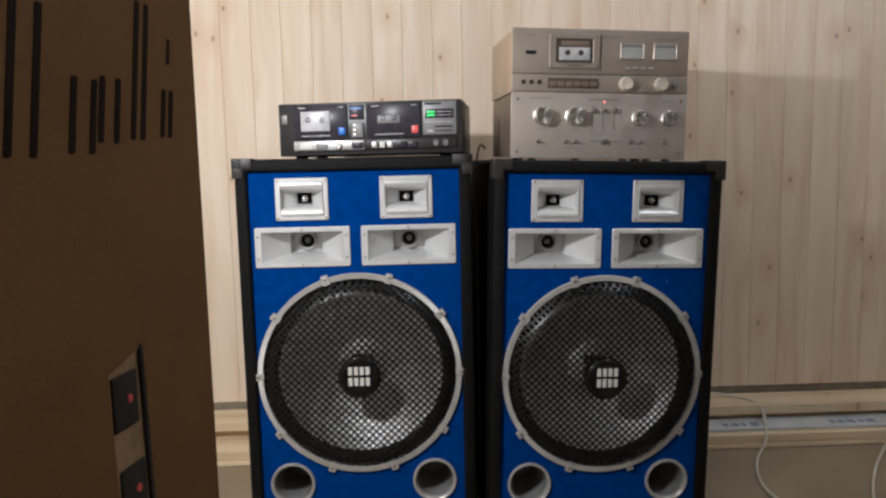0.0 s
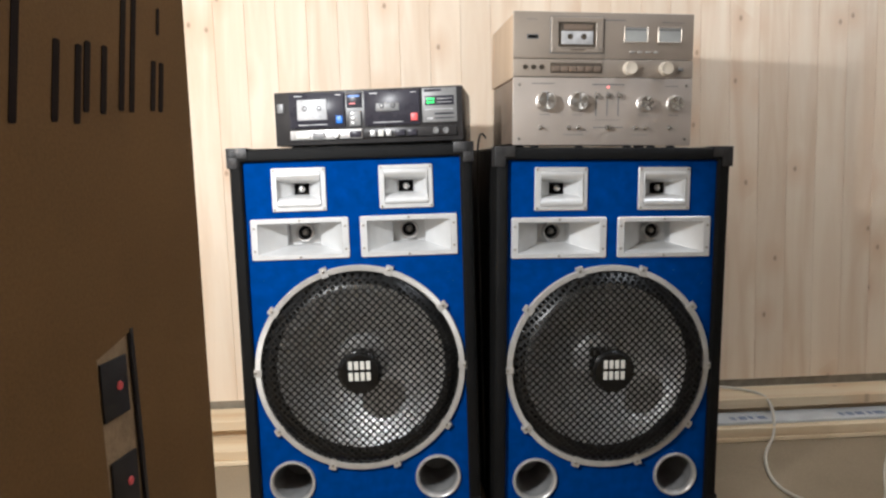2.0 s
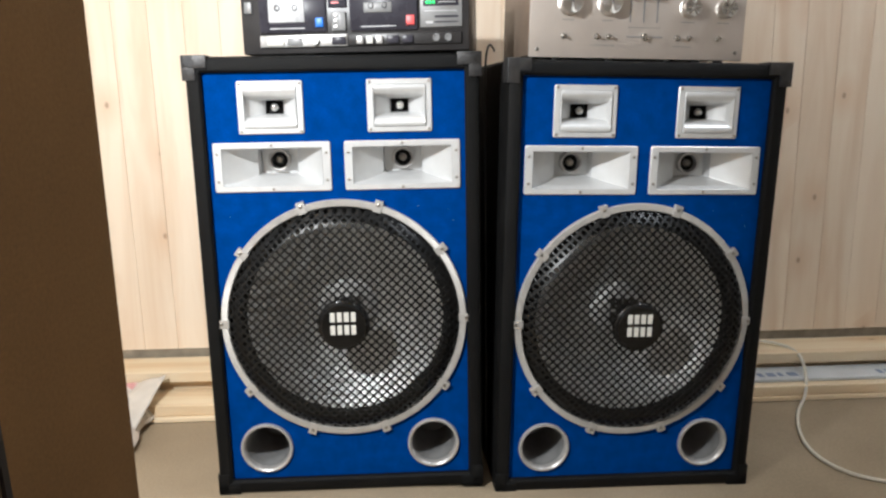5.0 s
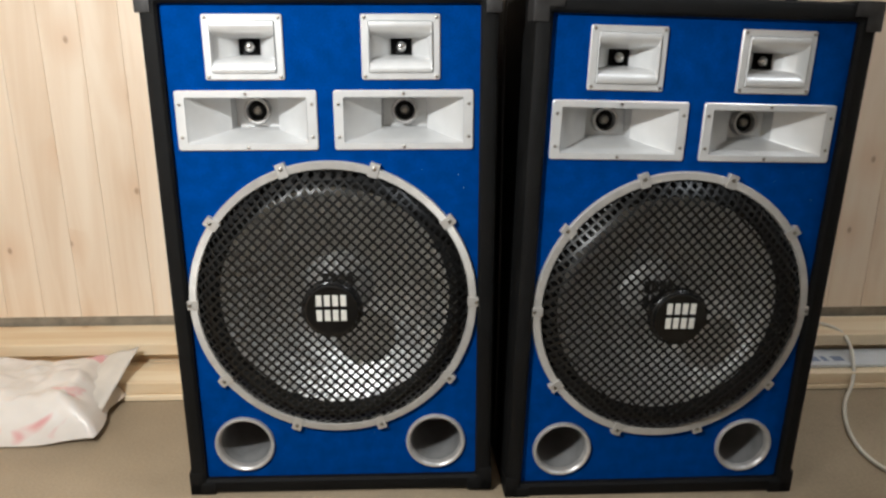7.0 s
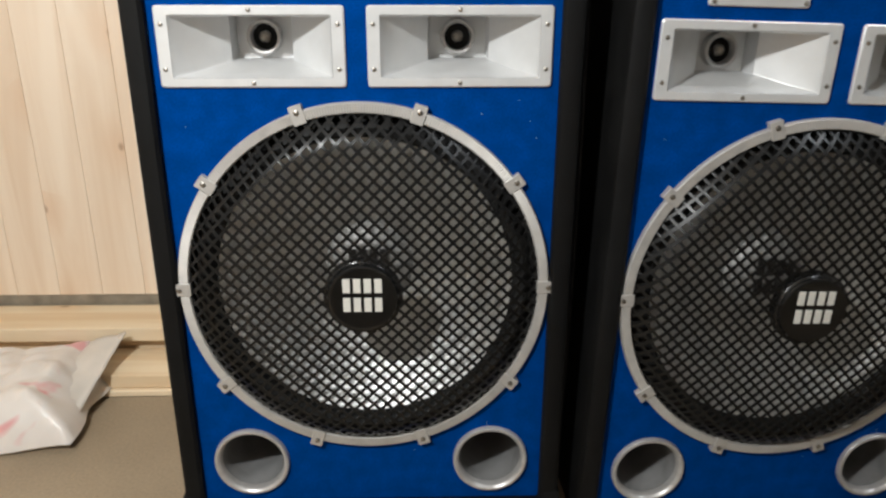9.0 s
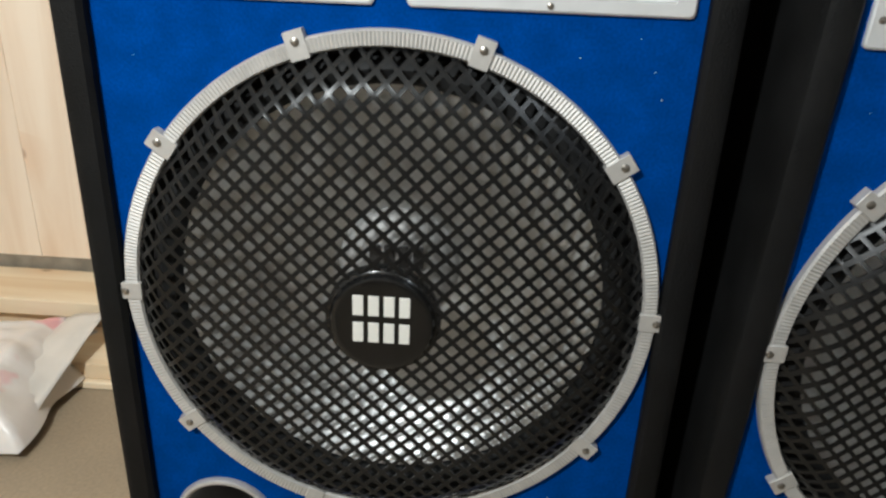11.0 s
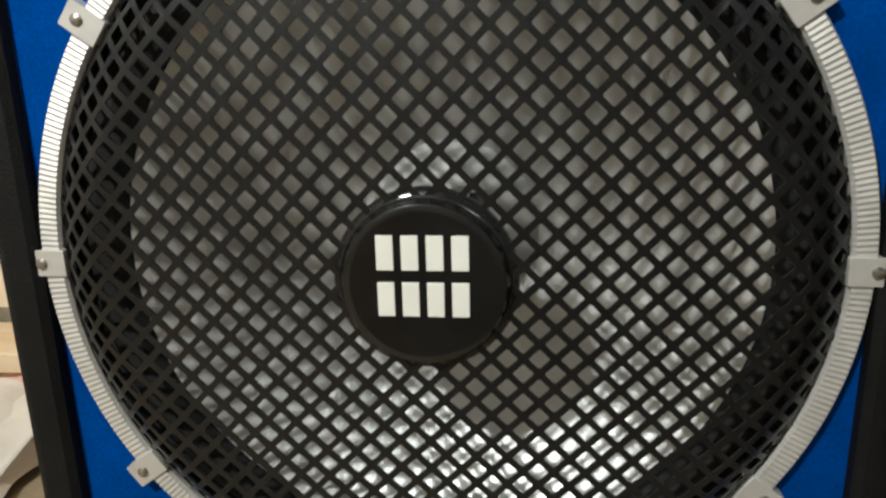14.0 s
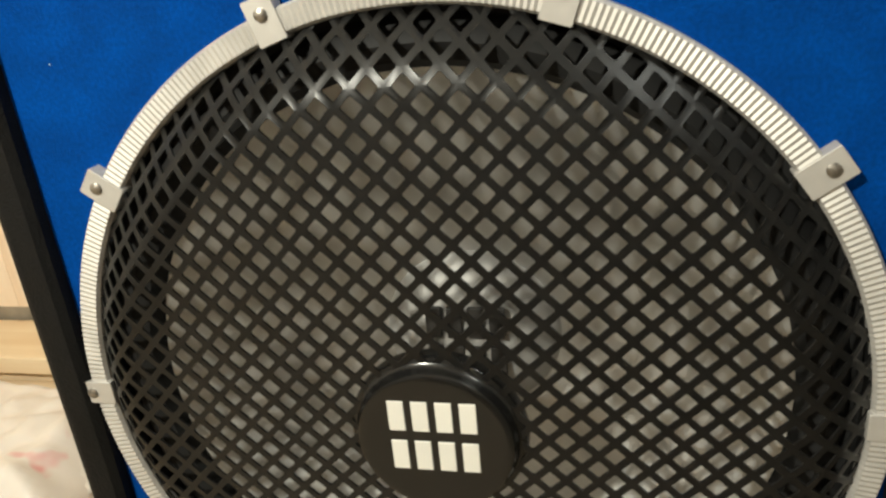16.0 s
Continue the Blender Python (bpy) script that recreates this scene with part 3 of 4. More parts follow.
def tape_deck():
    w, h, dp, f = 0.2115, 0.104, 0.25, 0.005
    s = thing("twin_tape_deck", "black twin cassette deck lying on a loudspeaker", "tape deck")
    part("case", boxed(-w, w, 0.012, dp, f, f + h, 0.002), DECK, s)
    part("front_panel", boxed(-w, w, 0.0, 0.0118, f, f + h, 0.0025), DECKFRONT, s, "black plastic front panel")
    for x in (-0.17, 0.17):
        for y in (0.035, 0.21):
            part("foot", lathe([(0.014, 0), (0.014, f - 0.001), (0.012, f)], 16), RUBBER, s, m=pose(x, y, 0, 90, 0, 0))
    # cassette doors
    for x0, x1, cas, btn in ((-0.176, -0.050, PALEWIN, BLUEB), (-0.006, 0.118, GREYPANEL, REDB)):
        d = part("cassette_door", loft([((x1 - x0) / 2, 0.0335, 0.003, 0.0), ((x1 - x0) / 2, 0.0335, 0.003, -0.004), ((x1 - x0) / 2 - 0.002, 0.0315, 0.003, -0.0055)], 3, cap_last=True, centre=((x0 + x1) / 2, f + 0.0665)), SMOKE, s, "smoked cassette door")
        cassette(d, x0 + 0.052, f + 0.068, -0.0075, cas, 0.068 if cas is PALEWIN else 0.052, 0.040 if cas is PALEWIN else 0.016)
        part("button", boxed(x1 - 0.020, x1 - 0.005, -0.0095, -0.004, f + 0.040, f + 0.055, 0.0015), btn, s, "small coloured square button")
        bars(d, PALEWIN, -0.0055, [(x0 + 0.012, x0 + 0.03, f + 0.094, f + 0.0955), (x1 - 0.02, x1 - 0.008, f + 0.094, f + 0.0955), (x0 + 0.02, x0 + 0.085, f + 0.0385, f + 0.0400)])
    # middle column
    part("counter", boxed(-0.046, -0.012, -0.0035, 0.002, f + 0.070, f + 0.098, 0.001), SMOKE, s)
    bars(s, BLUEB, -0.0035, [(-0.043, -0.016, f + 0.090, f + 0.0930)], "lamp_strip")
    bars(s, REDB, -0.0035, [(-0.040, -0.026, f + 0.076, f + 0.0785)], "lamp_strip")
    part("key_block", boxed(-0.040, -0.014, -0.0060, 0.002, f + 0.034, f + 0.063, 0.0012), GREYPANEL, s)
    for k in range(3):
        part("key", boxed(-0.036, -0.028, -0.0085, -0.005, f + 0.0375 + 0.009 * k, f + 0.0425 + 0.009 * k, 0.0008), BUTTON, s)
    # level panel
    p = part("level_panel", boxed(0.123, 0.199, -0.003, 0.002, f + 0.036, f + 0.101, 0.001), GREYPANEL, s, "grey panel with green level lights")
    part("level_window", boxed(0.129, 0.193, -0.0042, -0.002, f + 0.068, f + 0.086, 0.0006), SMOKE, p)
    for j in range(2):
        for k in range(3):
            part("level_light", boxed(0.1335 + 0.006 * k, 0.1380 + 0.006 * k, -0.0052, -0.004, f + 0.0715 + 0.0065 * j, f + 0.0755 + 0.0065 * j), GREEN, p, "lit green level light")
        bars(p, PALEWIN, -0.0042, [(0.156, 0.188, f + 0.073 + 0.0065 * j, f + 0.0742 + 0.0065 * j)])
    bars(p, SMOKE, -0.003, [(0.128, 0.165, f + 0.094, f + 0.0985), (0.150, 0.192, f + 0.050, f + 0.0535), (0.150, 0.192, f + 0.0425, f + 0.0445)])
    bars(p, PALEWIN, -0.003, [(0.133, 0.146, f + 0.0415, f + 0.0450), (0.130, 0.190, f + 0.0600, f + 0.0612)])
    # lower strip with keys
    part("dark_strip", boxed(-0.0115, 0.198, -0.0055, 0.002, f + 0.010, f + 0.029, 0.002), DECKFRONT, s)
    part("key_strip", boxed(-0.176, -0.012, -0.0075, 0.002, f + 0.010, f + 0.029, 0.002), BUTTON, s, "brushed silver key strip")
    for x0, x1, mt in ((-0.162, -0.130, WHITE), (-0.124, -0.096, GREYPANEL), (-0.040, -0.014, SMOKE), (0.006, 0.018, BUTTON), (0.024, 0.036, WHITE), (0.042, 0.054, BUTTON), (0.062, 0.084, SMOKE), (0.090, 0.110, SMOKE)):
        part("key", boxed(x0, x1, -0.0105, -0.006, f + 0.0125, f + 0.0245, 0.0012), mt, s)
    part("knob", lathe([(0.0075, -0.006), (0.0072, -0.013), (0.006, -0.0145), (0, -0.0145)], 24, centre=(-0.070, f + 0.019)), CHROME, s, "bright round knob")
    for x in (0.152, 0.174):
        part("jack", lathe([(0.0062, -0.004), (0.0062, -0.0085), (0.0040, -0.0085), (0.0040, -0.0057), (0, -0.0057)], 18, centre=(x, f + 0.020)), GREYPANEL, s)
    part("power_button", boxed(-0.204, -0.190, -0.004, 0.002, f + 0.064, f + 0.082, 0.001), GREYPANEL, s)
    return s


deck = tape_deck()
deck.matrix_basis = pose(0.037, 0.036, HIG + 0.0005, 0, 0, -8.0) @ Matrix.Diagonal((1, 1, 1.14, 1))


# ---- silver stack ----
def knob(name, parent, x, z, y, r, long, mat, label=""):
    """A turned knob with a chamfered, ridged face."""
    k = part(name, lathe([(r * 1.08, y), (r * 1.08, y - 0.002), (r, y - 0.003), (r * 0.97, y - long + 0.002), (r * 0.9, y - long), (r * 0.80, y - long + 0.0006), (0, y - long + 0.0006)], 32, centre=(x, z)), mat, parent, label)
    return k


def silver_amp():
    w, h, dp, f = 0.2010, 0.1415, 0.27, 0.008
    s = thing("silver_amplifier", "silver stereo amplifier with large round knobs on a loudspeaker", "amplifier")
    part("case", boxed(-w + 0.004, w - 0.004, 0.008, dp, f, f + h - 0.002, 0.002), BROWNMETAL, s, "brown-grey metal case")
    part("front_panel", boxed(-w, w, 0.0, 0.0078, f - 0.004, f + h, 0.0015), ALU2, s, "brushed aluminium front panel")
    for x in (-0.15, -0.05, 0.06, 0.115, 0.16):
        part("foot", lathe([(0.009, 0), (0.009, f - 0.0045), (0.008, f - 0.004)], 14), RUBBER, s, m=pose(x, 0.012, 0, 90, 0, 0))
    for x in (-0.15, 0.15):
        part("foot", lathe([(0.012, 0), (0.012, f - 0.0005), (0.011, f)], 14), RUBBER, s, m=pose(x, 0.18, 0, 90, 0, 0))
    z = f + 0.090
    for x, r in ((-0.130, 0.0200), (-0.058, 0.0195)):
        k = knob("large_knob", s, x, z, 0.0, r, 0.022, TURNED, "large bright turned knob")
        part("pointer", boxed(x - 0.0015, x + 0.0015, -0.0226, -0.0208, z, z + r * 0.85), GREYPANEL, k)
    for x in (0.092, 0.160):
        k = knob("selector_knob", s, x, z - 0.003, 0.0, 0.0165, 0.020, TURNED, "bright ridged selector knob")
        bm = bmesh.new()
        for a in range(6):
            bmesh.ops.create_cube(bm, size=1, matrix=Matrix.Translation((x, -0.0202, z - 0.003)) @ pose(0, 0, 0, 0, 60 * a, 0) @ Matrix.Translation((0.009, 0, 0)) @ Matrix.Diagonal((0.010, 0.003, 0.0035, 1)))
        part("ridges", bm, CHROME, k)
    # three slide controls
    for x in (-0.017, 0.008, 0.033):
        part("slot", boxed(x - 0.0012, x + 0.0012, -0.0008, 0.001, f + 0.060, f + 0.112), GREYPANEL, s)
        part("slider", boxed(x - 0.0045, x + 0.0045, -0.012, -0.001, f + 0.098, f + 0.108, 0.001), CHROME, s)
    bars(s, GREYPANEL, 0.0, [(-0.026, 0.046, f + 0.126, f + 0.1285), (-0.020, 0.050, f + 0.100, f + 0.1008), (-0.160, -0.110, f + 0.128, f + 0.1295), (0.140, 0.168, f + 0.124, f + 0.1252),
                             (-0.142, -0.120, f + 0.0615, f + 0.0625), (-0.070, -0.048, f + 0.0615, f + 0.0625), (0.078, 0.104, f + 0.0615, f + 0.0625), (0.148, 0.170, f + 0.0615, f + 0.0625), (-0.020, 0.040, f + 0.0505, f + 0.0513)])
    part("pilot_light", lathe([(0.0028, 0.0), (0.0026, -0.002), (0, -0.0026)], 12, centre=(0.010, f + 0.122)), PINKLED, s, "lit red pilot light")
    # lower row
    part("slot", boxed(-0.022, 0.045, -0.0008, 0.001, f + 0.0335, f + 0.0358), GREYPANEL, s)
    part("slider", boxed(0.004, 0.013, -0.012, -0.001, f + 0.029, f + 0.040, 0.001), CHROME, s)
    for x in (-0.140, -0.078, -0.056, 0.072, 0.095, 0.150):
        k = part("toggle", lathe([(0.0050, 0.0), (0.0050, -0.003), (0.0028, -0.0035), (0.0022, -0.014), (0, -0.0145)], 14, centre=(x, f + 0.034)), CHROME, s, "small bright toggle switch")
    bars(s, GREYPANEL, 0.0, [(-0.090, -0.044, f + 0.0185, f + 0.0195), (0.066, 0.102, f + 0.0185, f + 0.0195)])
    for x in (-0.187, 0.187):
        for zz in (f + 0.010, f + 0.126):
            share("screw", SCREW, s, Matrix.Translation((x, 0.0, zz)))
    return s


def silver_deck():
    w, h, dp = 0.2005, 0.138, 0.29
    s = thing("silver_tape_deck", "champagne silver cassette deck stacked on the amplifier", "tape deck")
    part("case", boxed(-w + 0.003, w - 0.003, 0.010, dp, 0.0005, h - 0.001, 0.002), WOODSIDE, s, "light wood-veneer case")
    part("front_panel", boxed(-w, w, 0.0, 0.0098, 0.040, h, 0.0015), ALU, s, "champagne aluminium front panel")
    part("lower_panel", boxed(-w, w, -0.002, 0.0098, 0.0005, 0.0385, 0.0015), ALU, s, "lower aluminium control strip")
    part("door_gap", boxed(-0.121, -0.003, -0.0012, 0.0, 0.050, 0.129), GREYPANEL, s, "dark gap round the door")
    d = part("cassette_door", plate_with_hole(0.0570, 0.0375, 0.002, 0.0415, 0.0260, 0.002, -0.006, 0.0), ALU, s, "cassette door with open window", m=Matrix.Translation((-0.062, 0, 0.0895)))
    part("recess", boxed(-0.0425, 0.0425, -0.0022, -0.0014, -0.027, 0.027), GAP, d)
    c = part("cassette", boxed(-0.035, 0.035, -0.0048, -0.0023, -0.020, 0.008, 0.001), PALEWIN, d, "pale cassette in the deck")
    part("head_cover", boxed(-0.030, 0.034, -0.0044, -0.0023, 0.0095, 0.022, 0.001), BROWNMETAL, d)
    for x in (-0.016, 0.014):
        part("spool", lathe([(0.0060, -0.0048), (0.0060, -0.0062), (0.0028, -0.0062), (0.0028, -0.0049), (0, -0.0049)], 14, centre=(x, -0.004)), GAP, c)
    for x in (-0.050, 0.050):
        share("screw", SCREW_S, d, Matrix.Translation((x, -0.006, -0.030)))
    bars(d, GAP, -0.006, [(-0.0165, 0.0165, -0.0330, -0.0310), (-0.036, 0.036, -0.0290, -0.0280)])
    bars(s, GREYPANEL, 0.0, [(-0.172, -0.146, 0.080, 0.0905), (-0.026, 0.046, 0.121, 0.1232), (0.128, 0.176, 0.118, 0.1195), (-0.172, -0.150, 0.121, 0.1222), (-0.0005, 0.0000, 0.046, 0.120)])
    part("counter", boxed(-0.170, -0.148, -0.002, 0.001, 0.082, 0.0885, 0.0006), GLOSS, s)
    for x in (0.070, 0.146):
        m = part("level_meter", plate_with_hole(0.0275, 0.0180, 0.001, 0.0250, 0.0150, 0.001, -0.003, 0.0), ALU, s, "framed level meter", m=Matrix.Translation((x, 0, 0.0925)))
        part("meter_face", boxed(-0.025, 0.025, -0.0012, -0.0004, -0.015, 0.015), METER, m, "pale blue-grey meter face")
        part("meter_scale", boxed(-0.023, 0.023, -0.0018, -0.0013, 0.0085, 0.0125), GREYPANEL, m)
    for k in range(4):
        part("key", boxed(0.056 + 0.018 * k, 0.066 + 0.018 * k, -0.006, 0.001, 0.053, 0.057, 0.001), BUTTON, s)
    for x in (-0.175, -0.157, -0.139):
        part("jack", lathe([(0.0052, -0.002), (0.0052, -0.0045), (0.0038, -0.0045), (0.0038, -0.0022), (0, -0.0022)], 18, centre=(x, 0.021)), GAP, s)
    p = part("key_well", boxed(-0.120, -0.006, -0.0035, -0.0015, 0.009, 0.031, 0.001), GAP, s, "dark well of piano keys")
    for k in range(6):
        part("key", boxed(-0.117 + 0.0182 * k, -0.1005 + 0.0182 * k, -0.0085, -0.003, 0.0115, 0.0230, 0.001), BROWNMETAL, p)
    for x in (0.056, 0.137):
        knob("cream_knob", s, x, 0.020, -0.002, 0.0140, 0.016, CREAM, "cream level knob")
    part("button", boxed(0.166, 0.178, -0.006, -0.001, 0.015, 0.022, 0.001), GREYPANEL, s)
    return s


STACK = RIGHT @ pose(-0.024, 0.006, HIG + 0.0005, 0, 0, 0.5)
amp = silver_amp()
amp.matrix_basis = STACK
silver = silver_deck()
silver.matrix_basis = STACK @ pose(0, 0.002, 0.1500)


# ---- carton ----
def carton():
    x1, x0, y0, y1, h = -0.121, -0.181, -1.50, -0.7365, 1.62
    s = thing("carton", "tall flat brown cardboard carton with marker bars and cut slot", "carton", m=pose(x1, y1, 0, 0, 0, -9.7))
    w, d = x1 - x0, y1 - y0
    # side facing the room, with its slot cut through
    bm = bmesh.new()
    edges = []
    def ring(pts):
        vs = [bm.verts.new((0.0, y, z)) for y, z in pts]
        for k in range(len(vs)):
            edges.append(bm.edges.new((vs[k], vs[(k + 1) % len(vs)])))
    ring([(0, 0), (0, h), (-d, h), (-d, 0)])
    ring([(-0.158, 0.648), (-0.214, 0.634), (-0.208, 0.352), (-0.150, 0.360)])
    bmesh.ops.triangle_fill(bm, edges=edges, use_beauty=True)
    geo = bmesh.ops.extrude_face_region(bm, geom=list(bm.faces))
    bmesh.ops.translate(bm, vec=(-0.003, 0, 0), verts=[v for v in geo["geom"] if isinstance(v, bmesh.types.BMVert)])
    part("side_panel", bm, CARD, s, smooth=None)
    part("back_panel", boxed(-w, -0.0065, -0.006, 0, 0.0, h), CARD, s, smooth=None)
    part("front_panel", boxed(-w, -0.0065, -d, -d + 0.006, 0.0, h), CARD, s, smooth=None)
    part("far_panel", boxed(-w - 0.006, -w, -d, 0, 0.0, h), CARD, s, smooth=None)
    part("top_flap", boxed(-w - 0.006, 0.0, -d, 0, h + 0.0005, h + 0.007), CARD, s, smooth=None)
    part("inner_sheet", boxed(-0.0062, -0.0034, -0.24, -0.13, 0.33, 0.68), CARDEDGE, s, "torn pale cardboard behind the slot", smooth=None)
    for z, shift in ((0.600, 0.0), (0.503, 0.005), (0.406, 0.010)):
        b = part("black_block", boxed(-0.0033, -0.0004, shift - 0.208, shift - 0.166, z - 0.028, z + 0.028, 0.001), SLOTBLACK, s, "black plastic block with a red dot")
        part("red_dot", lathe([(0.0045, 0.0), (0.004, -0.0015), (0, -0.002)], 14), REDB, b, m=pose(-0.0004, shift - 0.181, z + 0.001, 0, 0, 90))
    # shade along the slot's edge, drawn as a thin black strip
    bm = bmesh.new()
    rim = [(-0.1530, 0.651), (-0.1585, 0.651), (-0.1505, 0.360), (-0.1450, 0.360)]
    lo, hi = [bm.verts.new((-0.0028, y, z)) for y, z in rim], [bm.verts.new((0.0008, y, z)) for y, z in rim]
    bm.faces.new(lo), bm.faces.new(hi)
    for i in range(4):
        bm.faces.new((lo[i], lo[(i + 1) % 4], hi[(i + 1) % 4], hi[i]))
    part("slot_edge_shade", bm, SLOTBLACK, s, "black strip painted as shade along the slot edge", smooth=None)
    # hand-drawn strokes reduced to plain leaning bars, two for each
    for y, z0, z1, wide in ((-0.297, 0.842, 0.972, 0.030), (-0.222, 0.846, 0.916, 0.030), (-0.180, 0.857, 0.921, 0.026), (-0.121, 0.862, 1.005, 0.018), (-0.071, 0.866, 0.919, 0.016), (-0.060, 0.947, 0.976, 0.0)):
        for side in (-0.5, 0.5) if wide else (0.0,):
            bm = bmesh.new()
            pts = rounded(0.0045 if wide else 0.003, (z1 - z0) / 2, 0.0028, 4)
            f = [bm.verts.new((0.0008, y + side * wide + a + 0.17 * b, (z0 + z1) / 2 + b)) for a, b in pts]
            k = [bm.verts.new((0.0001, v.co.y, v.co.z)) for v in f]
            bm.faces.new(f)
            for i in range(len(f)):
                j = (i + 1) % len(f)
                bm.faces.new((f[i], k[i], k[j], f[j]))
            part("marker_bar", bm, MARKER, s, smooth=None)
    return s


box_thing = carton()


# ---- planks at the foot of the wall ----
def plank(y0, y1, z0, x0, x1, thick, tilt=0.0):
    ob = new("plank", finish("plank", boxed(x0, x1, y0, y1, 0, thick, 0.002, 1), PINE_PLANK, 40))
    ob.matrix_basis = pose(0, 0, z0, 0, 0.0, tilt)
    return tagged(ob, "long pale pine plank lying along the wall", "plank", "planks along the wall")


plank(0.335, 0.452, 0.0005, -1.70, 2.60, 0.0125, 0.10)
plank(0.342, 0.455, 0.0136, -1.60, 2.50, 0.0270, -0.10)
plank(0.461, 0.553, 0.0005, -1.70, 2.60, 0.0310, 0.0)
plank(0.466, 0.550, 0.0322, -1.60, 2.40, 0.0310, 0.05)
plank(0.436, 0.553, 0.0640, -1.50, 2.50, 0.0290, -0.05)


def wrapped_strip():
    s = thing("wrapped_boards", "thin bundle of boards in bluish printed film on the planks", "boards", m=pose(0, 0, 0.0410))
    part("film", boxed(0.62, 2.30, 0.362, 0.4480, 0.0, 0.010, 0.003), FILM, s, "bluish white wrapping film")
    for x0, wide in ((1.02, 0.015), (1.045, 0.022), (1.075, 0.012), (1.10, 0.025), (1.34, 0.014), (1.362, 0.02), (1.39, 0.024), (1.425, 0.012), (1.445, 0.03), (1.70, 0.02), (1.73, 0.03)):
        part("print", boxed(x0, x0 + wide, 0.3790, 0.4040, 0.0096, 0.0104), BLUEPRINT, s, smooth=None)
    return s


wrapped_strip()


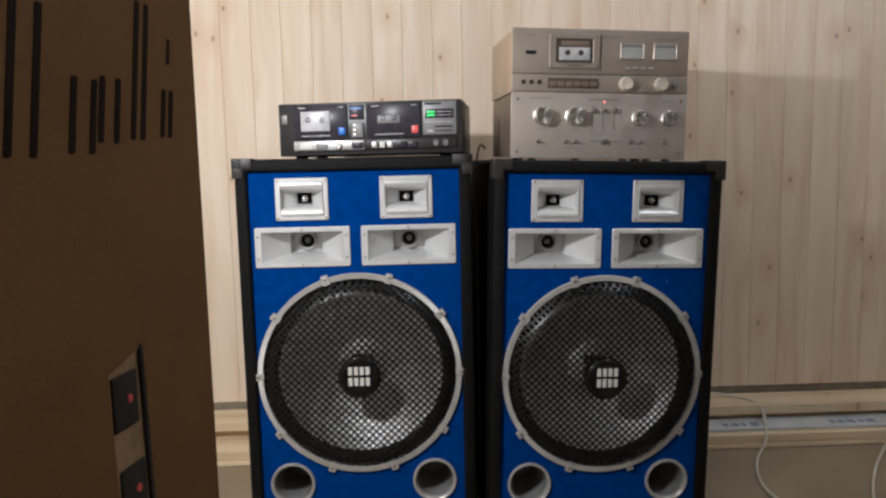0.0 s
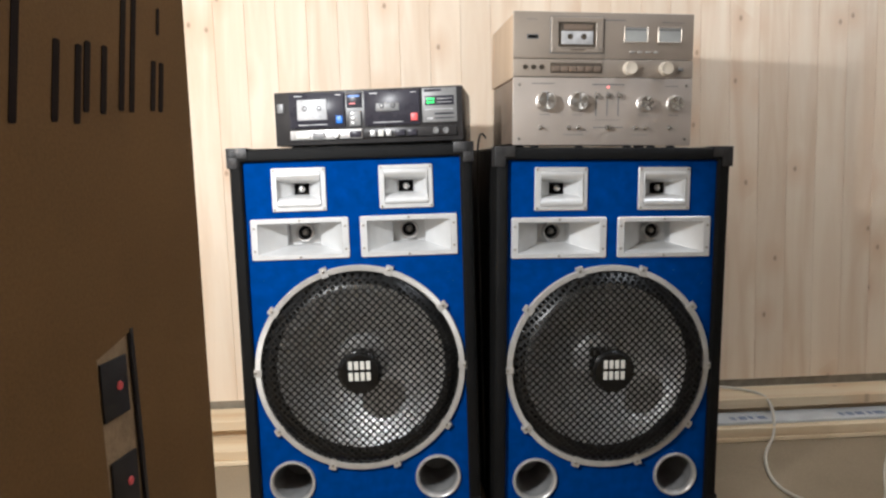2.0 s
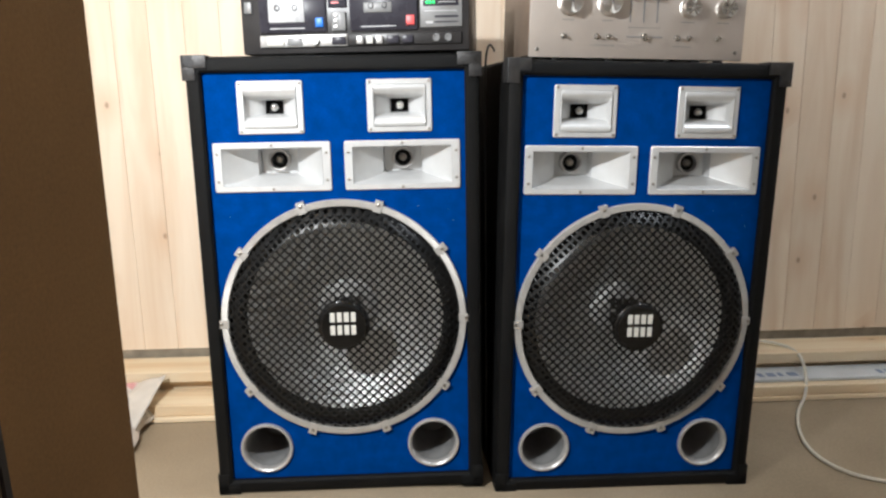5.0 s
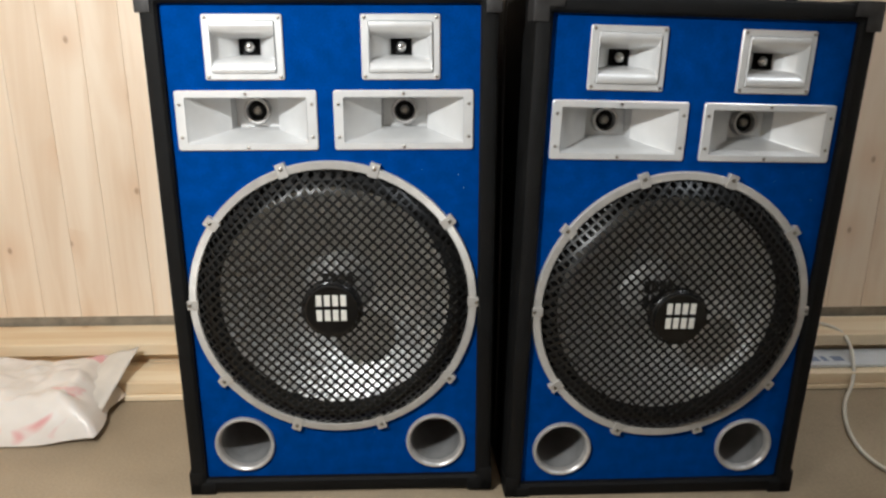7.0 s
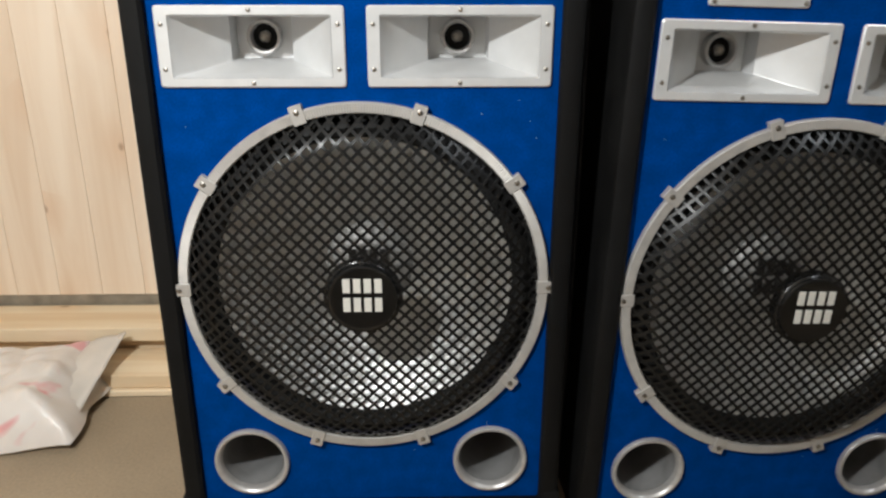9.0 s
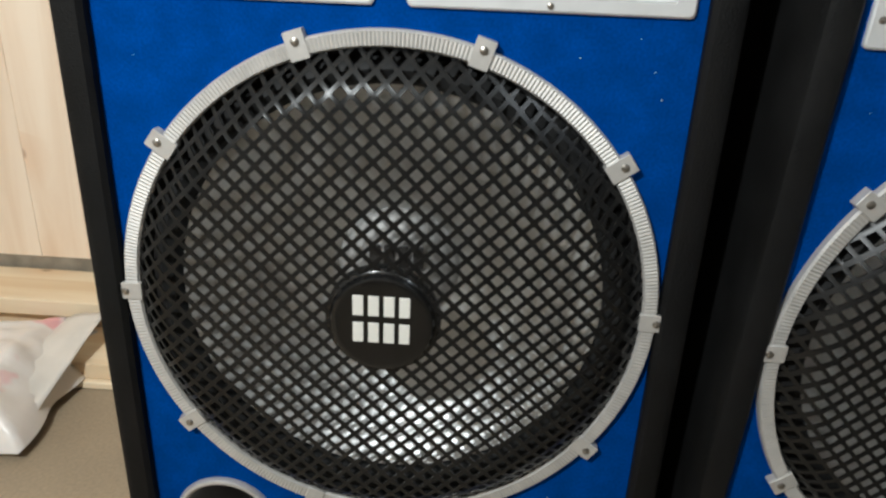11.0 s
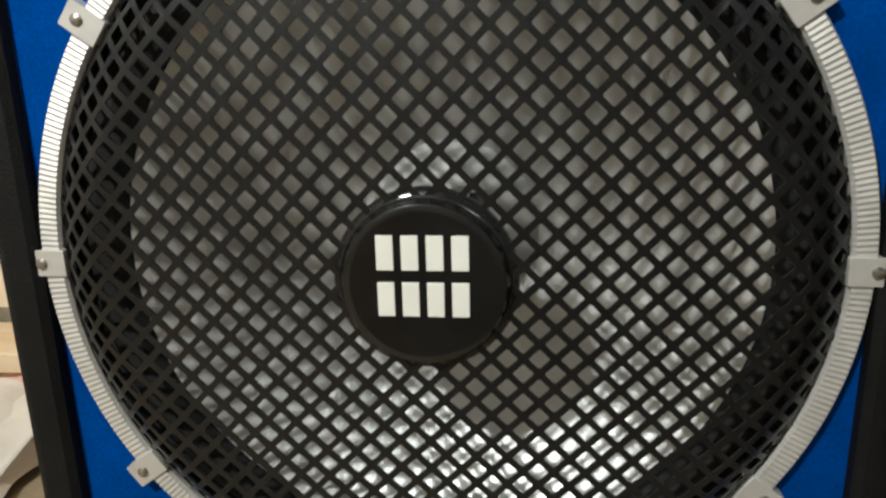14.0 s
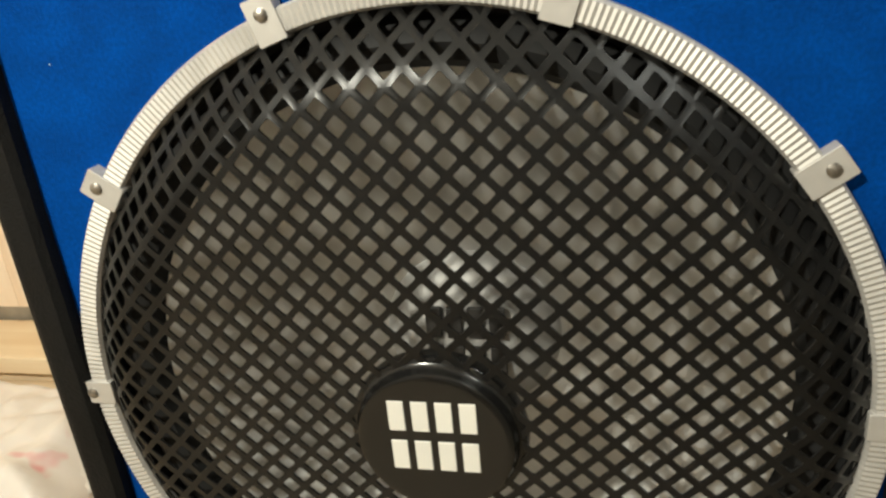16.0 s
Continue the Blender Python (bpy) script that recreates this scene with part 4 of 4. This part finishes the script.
# ---- carrier bag ----
def carrier_bag():
    bm = bmesh.new()
    nx, ny = 44, 34
    top, low = [], []
    for i in range(nx + 1):
        a, b = [], []
        for j in range(ny + 1):
            u, v = i / nx, j / ny
            x, y = -0.21 + 0.42 * u, -0.20 + 0.40 * v
            edge = min(u, 1 - u, v, 1 - v)
            puff = min(1.0, edge / 0.16) ** 0.6
            n1 = noise.noise((x * 7, y * 7, 1.3)) * 0.030 + abs(noise.noise((x * 16, y * 13, 4.1))) * 0.026 + noise.noise((x * 38, y * 38, 2.2)) * 0.006
            lift = 0.012 * max(0.0, u - 0.72) / 0.28
            z = 0.006 + puff * (0.078 + n1 * 0.8 + 0.030 * v * (1 - u)) + lift * (1 - puff * 0.6)
            wx = x + 0.022 * noise.noise((y * 9, 0.3, z * 9))
            wy = y + 0.022 * noise.noise((x * 9, 5.3, 0.7))
            a.append(bm.verts.new((wx, wy, z)))
            b.append(bm.verts.new((wx * 0.97, wy * 0.97, 0.001 + lift * 0.9)))
        top.append(a), low.append(b)
    for rows in (top, low):
        for i in range(nx):
            for j in range(ny):
                bm.faces.new((rows[i][j], rows[i + 1][j], rows[i + 1][j + 1], rows[i][j + 1]))
    rim = [(i, 0) for i in range(nx)] + [(nx, j) for j in range(ny)] + [(i, ny) for i in range(nx, 0, -1)] + [(0, j) for j in range(ny, 0, -1)]
    for k in range(len(rim)):
        (i, j), (p, q) = rim[k], rim[(k + 1) % len(rim)]
        bm.faces.new((top[i][j], top[p][q], low[p][q], low[i][j]))
    bag = thing("carrier_bag", "crumpled white plastic carrier bag with faded red print on the floor", "bag", m=pose(-0.718, 0.292, 0.0, 0, 0, 2))
    part("sack", bm, BAG, bag, smooth=60, m=Matrix.Diagonal((0.96, 0.72, 0.88, 1)))
    # the stiff folded edge that stands up along one side, highest at the back
    bm = bmesh.new()
    rows = []
    for i in range(25):
        v = i / 24
        rows.append([])
        for k in range(11):
            w = k / 10
            ridge = math.sin(math.pi * min(1.0, w * 1.25)) * 0.010
            crease = 0.004 * noise.noise((v * 6, w * 3, 2.0)) + 0.002 * noise.noise((v * 17, w * 9, 4.0))
            rows[-1].append(bm.verts.new((0.128 + 0.062 * w + 0.034 * v * w + crease, -0.118 + 0.012 * (1 - w) + 0.228 * v, 0.052 * (1 - w) + 0.004 + 0.094 * w * v ** 0.85 + ridge + crease)))
    for a, b in zip(rows, rows[1:]):
        for k in range(10):
            bm.faces.new((a[k], a[k + 1], b[k + 1], b[k]))
    edge = part("folded_edge", bm, BAGEDGE, bag, "milky stiff folded bag edge", smooth=60)
    mod = edge.modifiers.new("thick", "SOLIDIFY")
    mod.thickness = 0.0012
    return bag


carrier_bag()

# ---- cables ----
rest = lambda x, y: (x, y, floor_z(x, y) + 0.0045)
tube([(0.96, 0.535, 0.105), (1.04, 0.52, 0.108), (1.13, 0.50, 0.098), (1.16, 0.44, 0.093), (1.135, 0.36, 0.055), (1.115, 0.322, 0.012), rest(1.07, 0.28), rest(1.025, 0.19), rest(1.012, 0.10), rest(1.045, 0.01), rest(1.13, -0.035), rest(1.23, -0.01), rest(1.29, 0.11), rest(1.37, 0.22), (1.47, 0.32, 0.02), (1.58, 0.40, 0.06)],
     0.0042, "white_cable", CABLEW, "white mains cable trailing over planks and floor", "cable")
tube([(0.318, 0.24, 0.868), (0.306, 0.20, 0.882), (0.294, 0.15, 0.872), (0.283, 0.10, 0.83), (0.279, 0.06, 0.70), (0.2785, 0.05, 0.45), (0.279, 0.06, 0.15), (0.281, 0.10, 0.003)], 0.0022, "thin_cable", CABLEB, "thin black cable hanging between the loudspeakers", "cable")

# ---- wall boards ----
BW = 0.0885
bm = bmesh.new()
prof = [(-BW / 2 + 0.00008, 0.014), (-BW / 2 + 0.00015, 0.0013), (-BW / 2 + 0.0009, 0.0), (BW / 2 - 0.0009, 0.0), (BW / 2 - 0.00015, 0.0013), (BW / 2 - 0.00008, 0.014)]
lo = [bm.verts.new((x, y, 0.114)) for x, y in prof]
hi = [bm.verts.new((x, y, 2.35)) for x, y in prof]
for k in range(len(prof)):
    j = (k + 1) % len(prof)
    bm.faces.new((lo[k], lo[j], hi[j], hi[k]))
bm.faces.new(lo), bm.faces.new(hi)
BOARD = finish("board", bm, PINE_WALL, 20)
for k in range(58):
    share("board", BOARD, wall, Matrix.Translation((-2.15 + BW * k, WALL_Y, 0)))
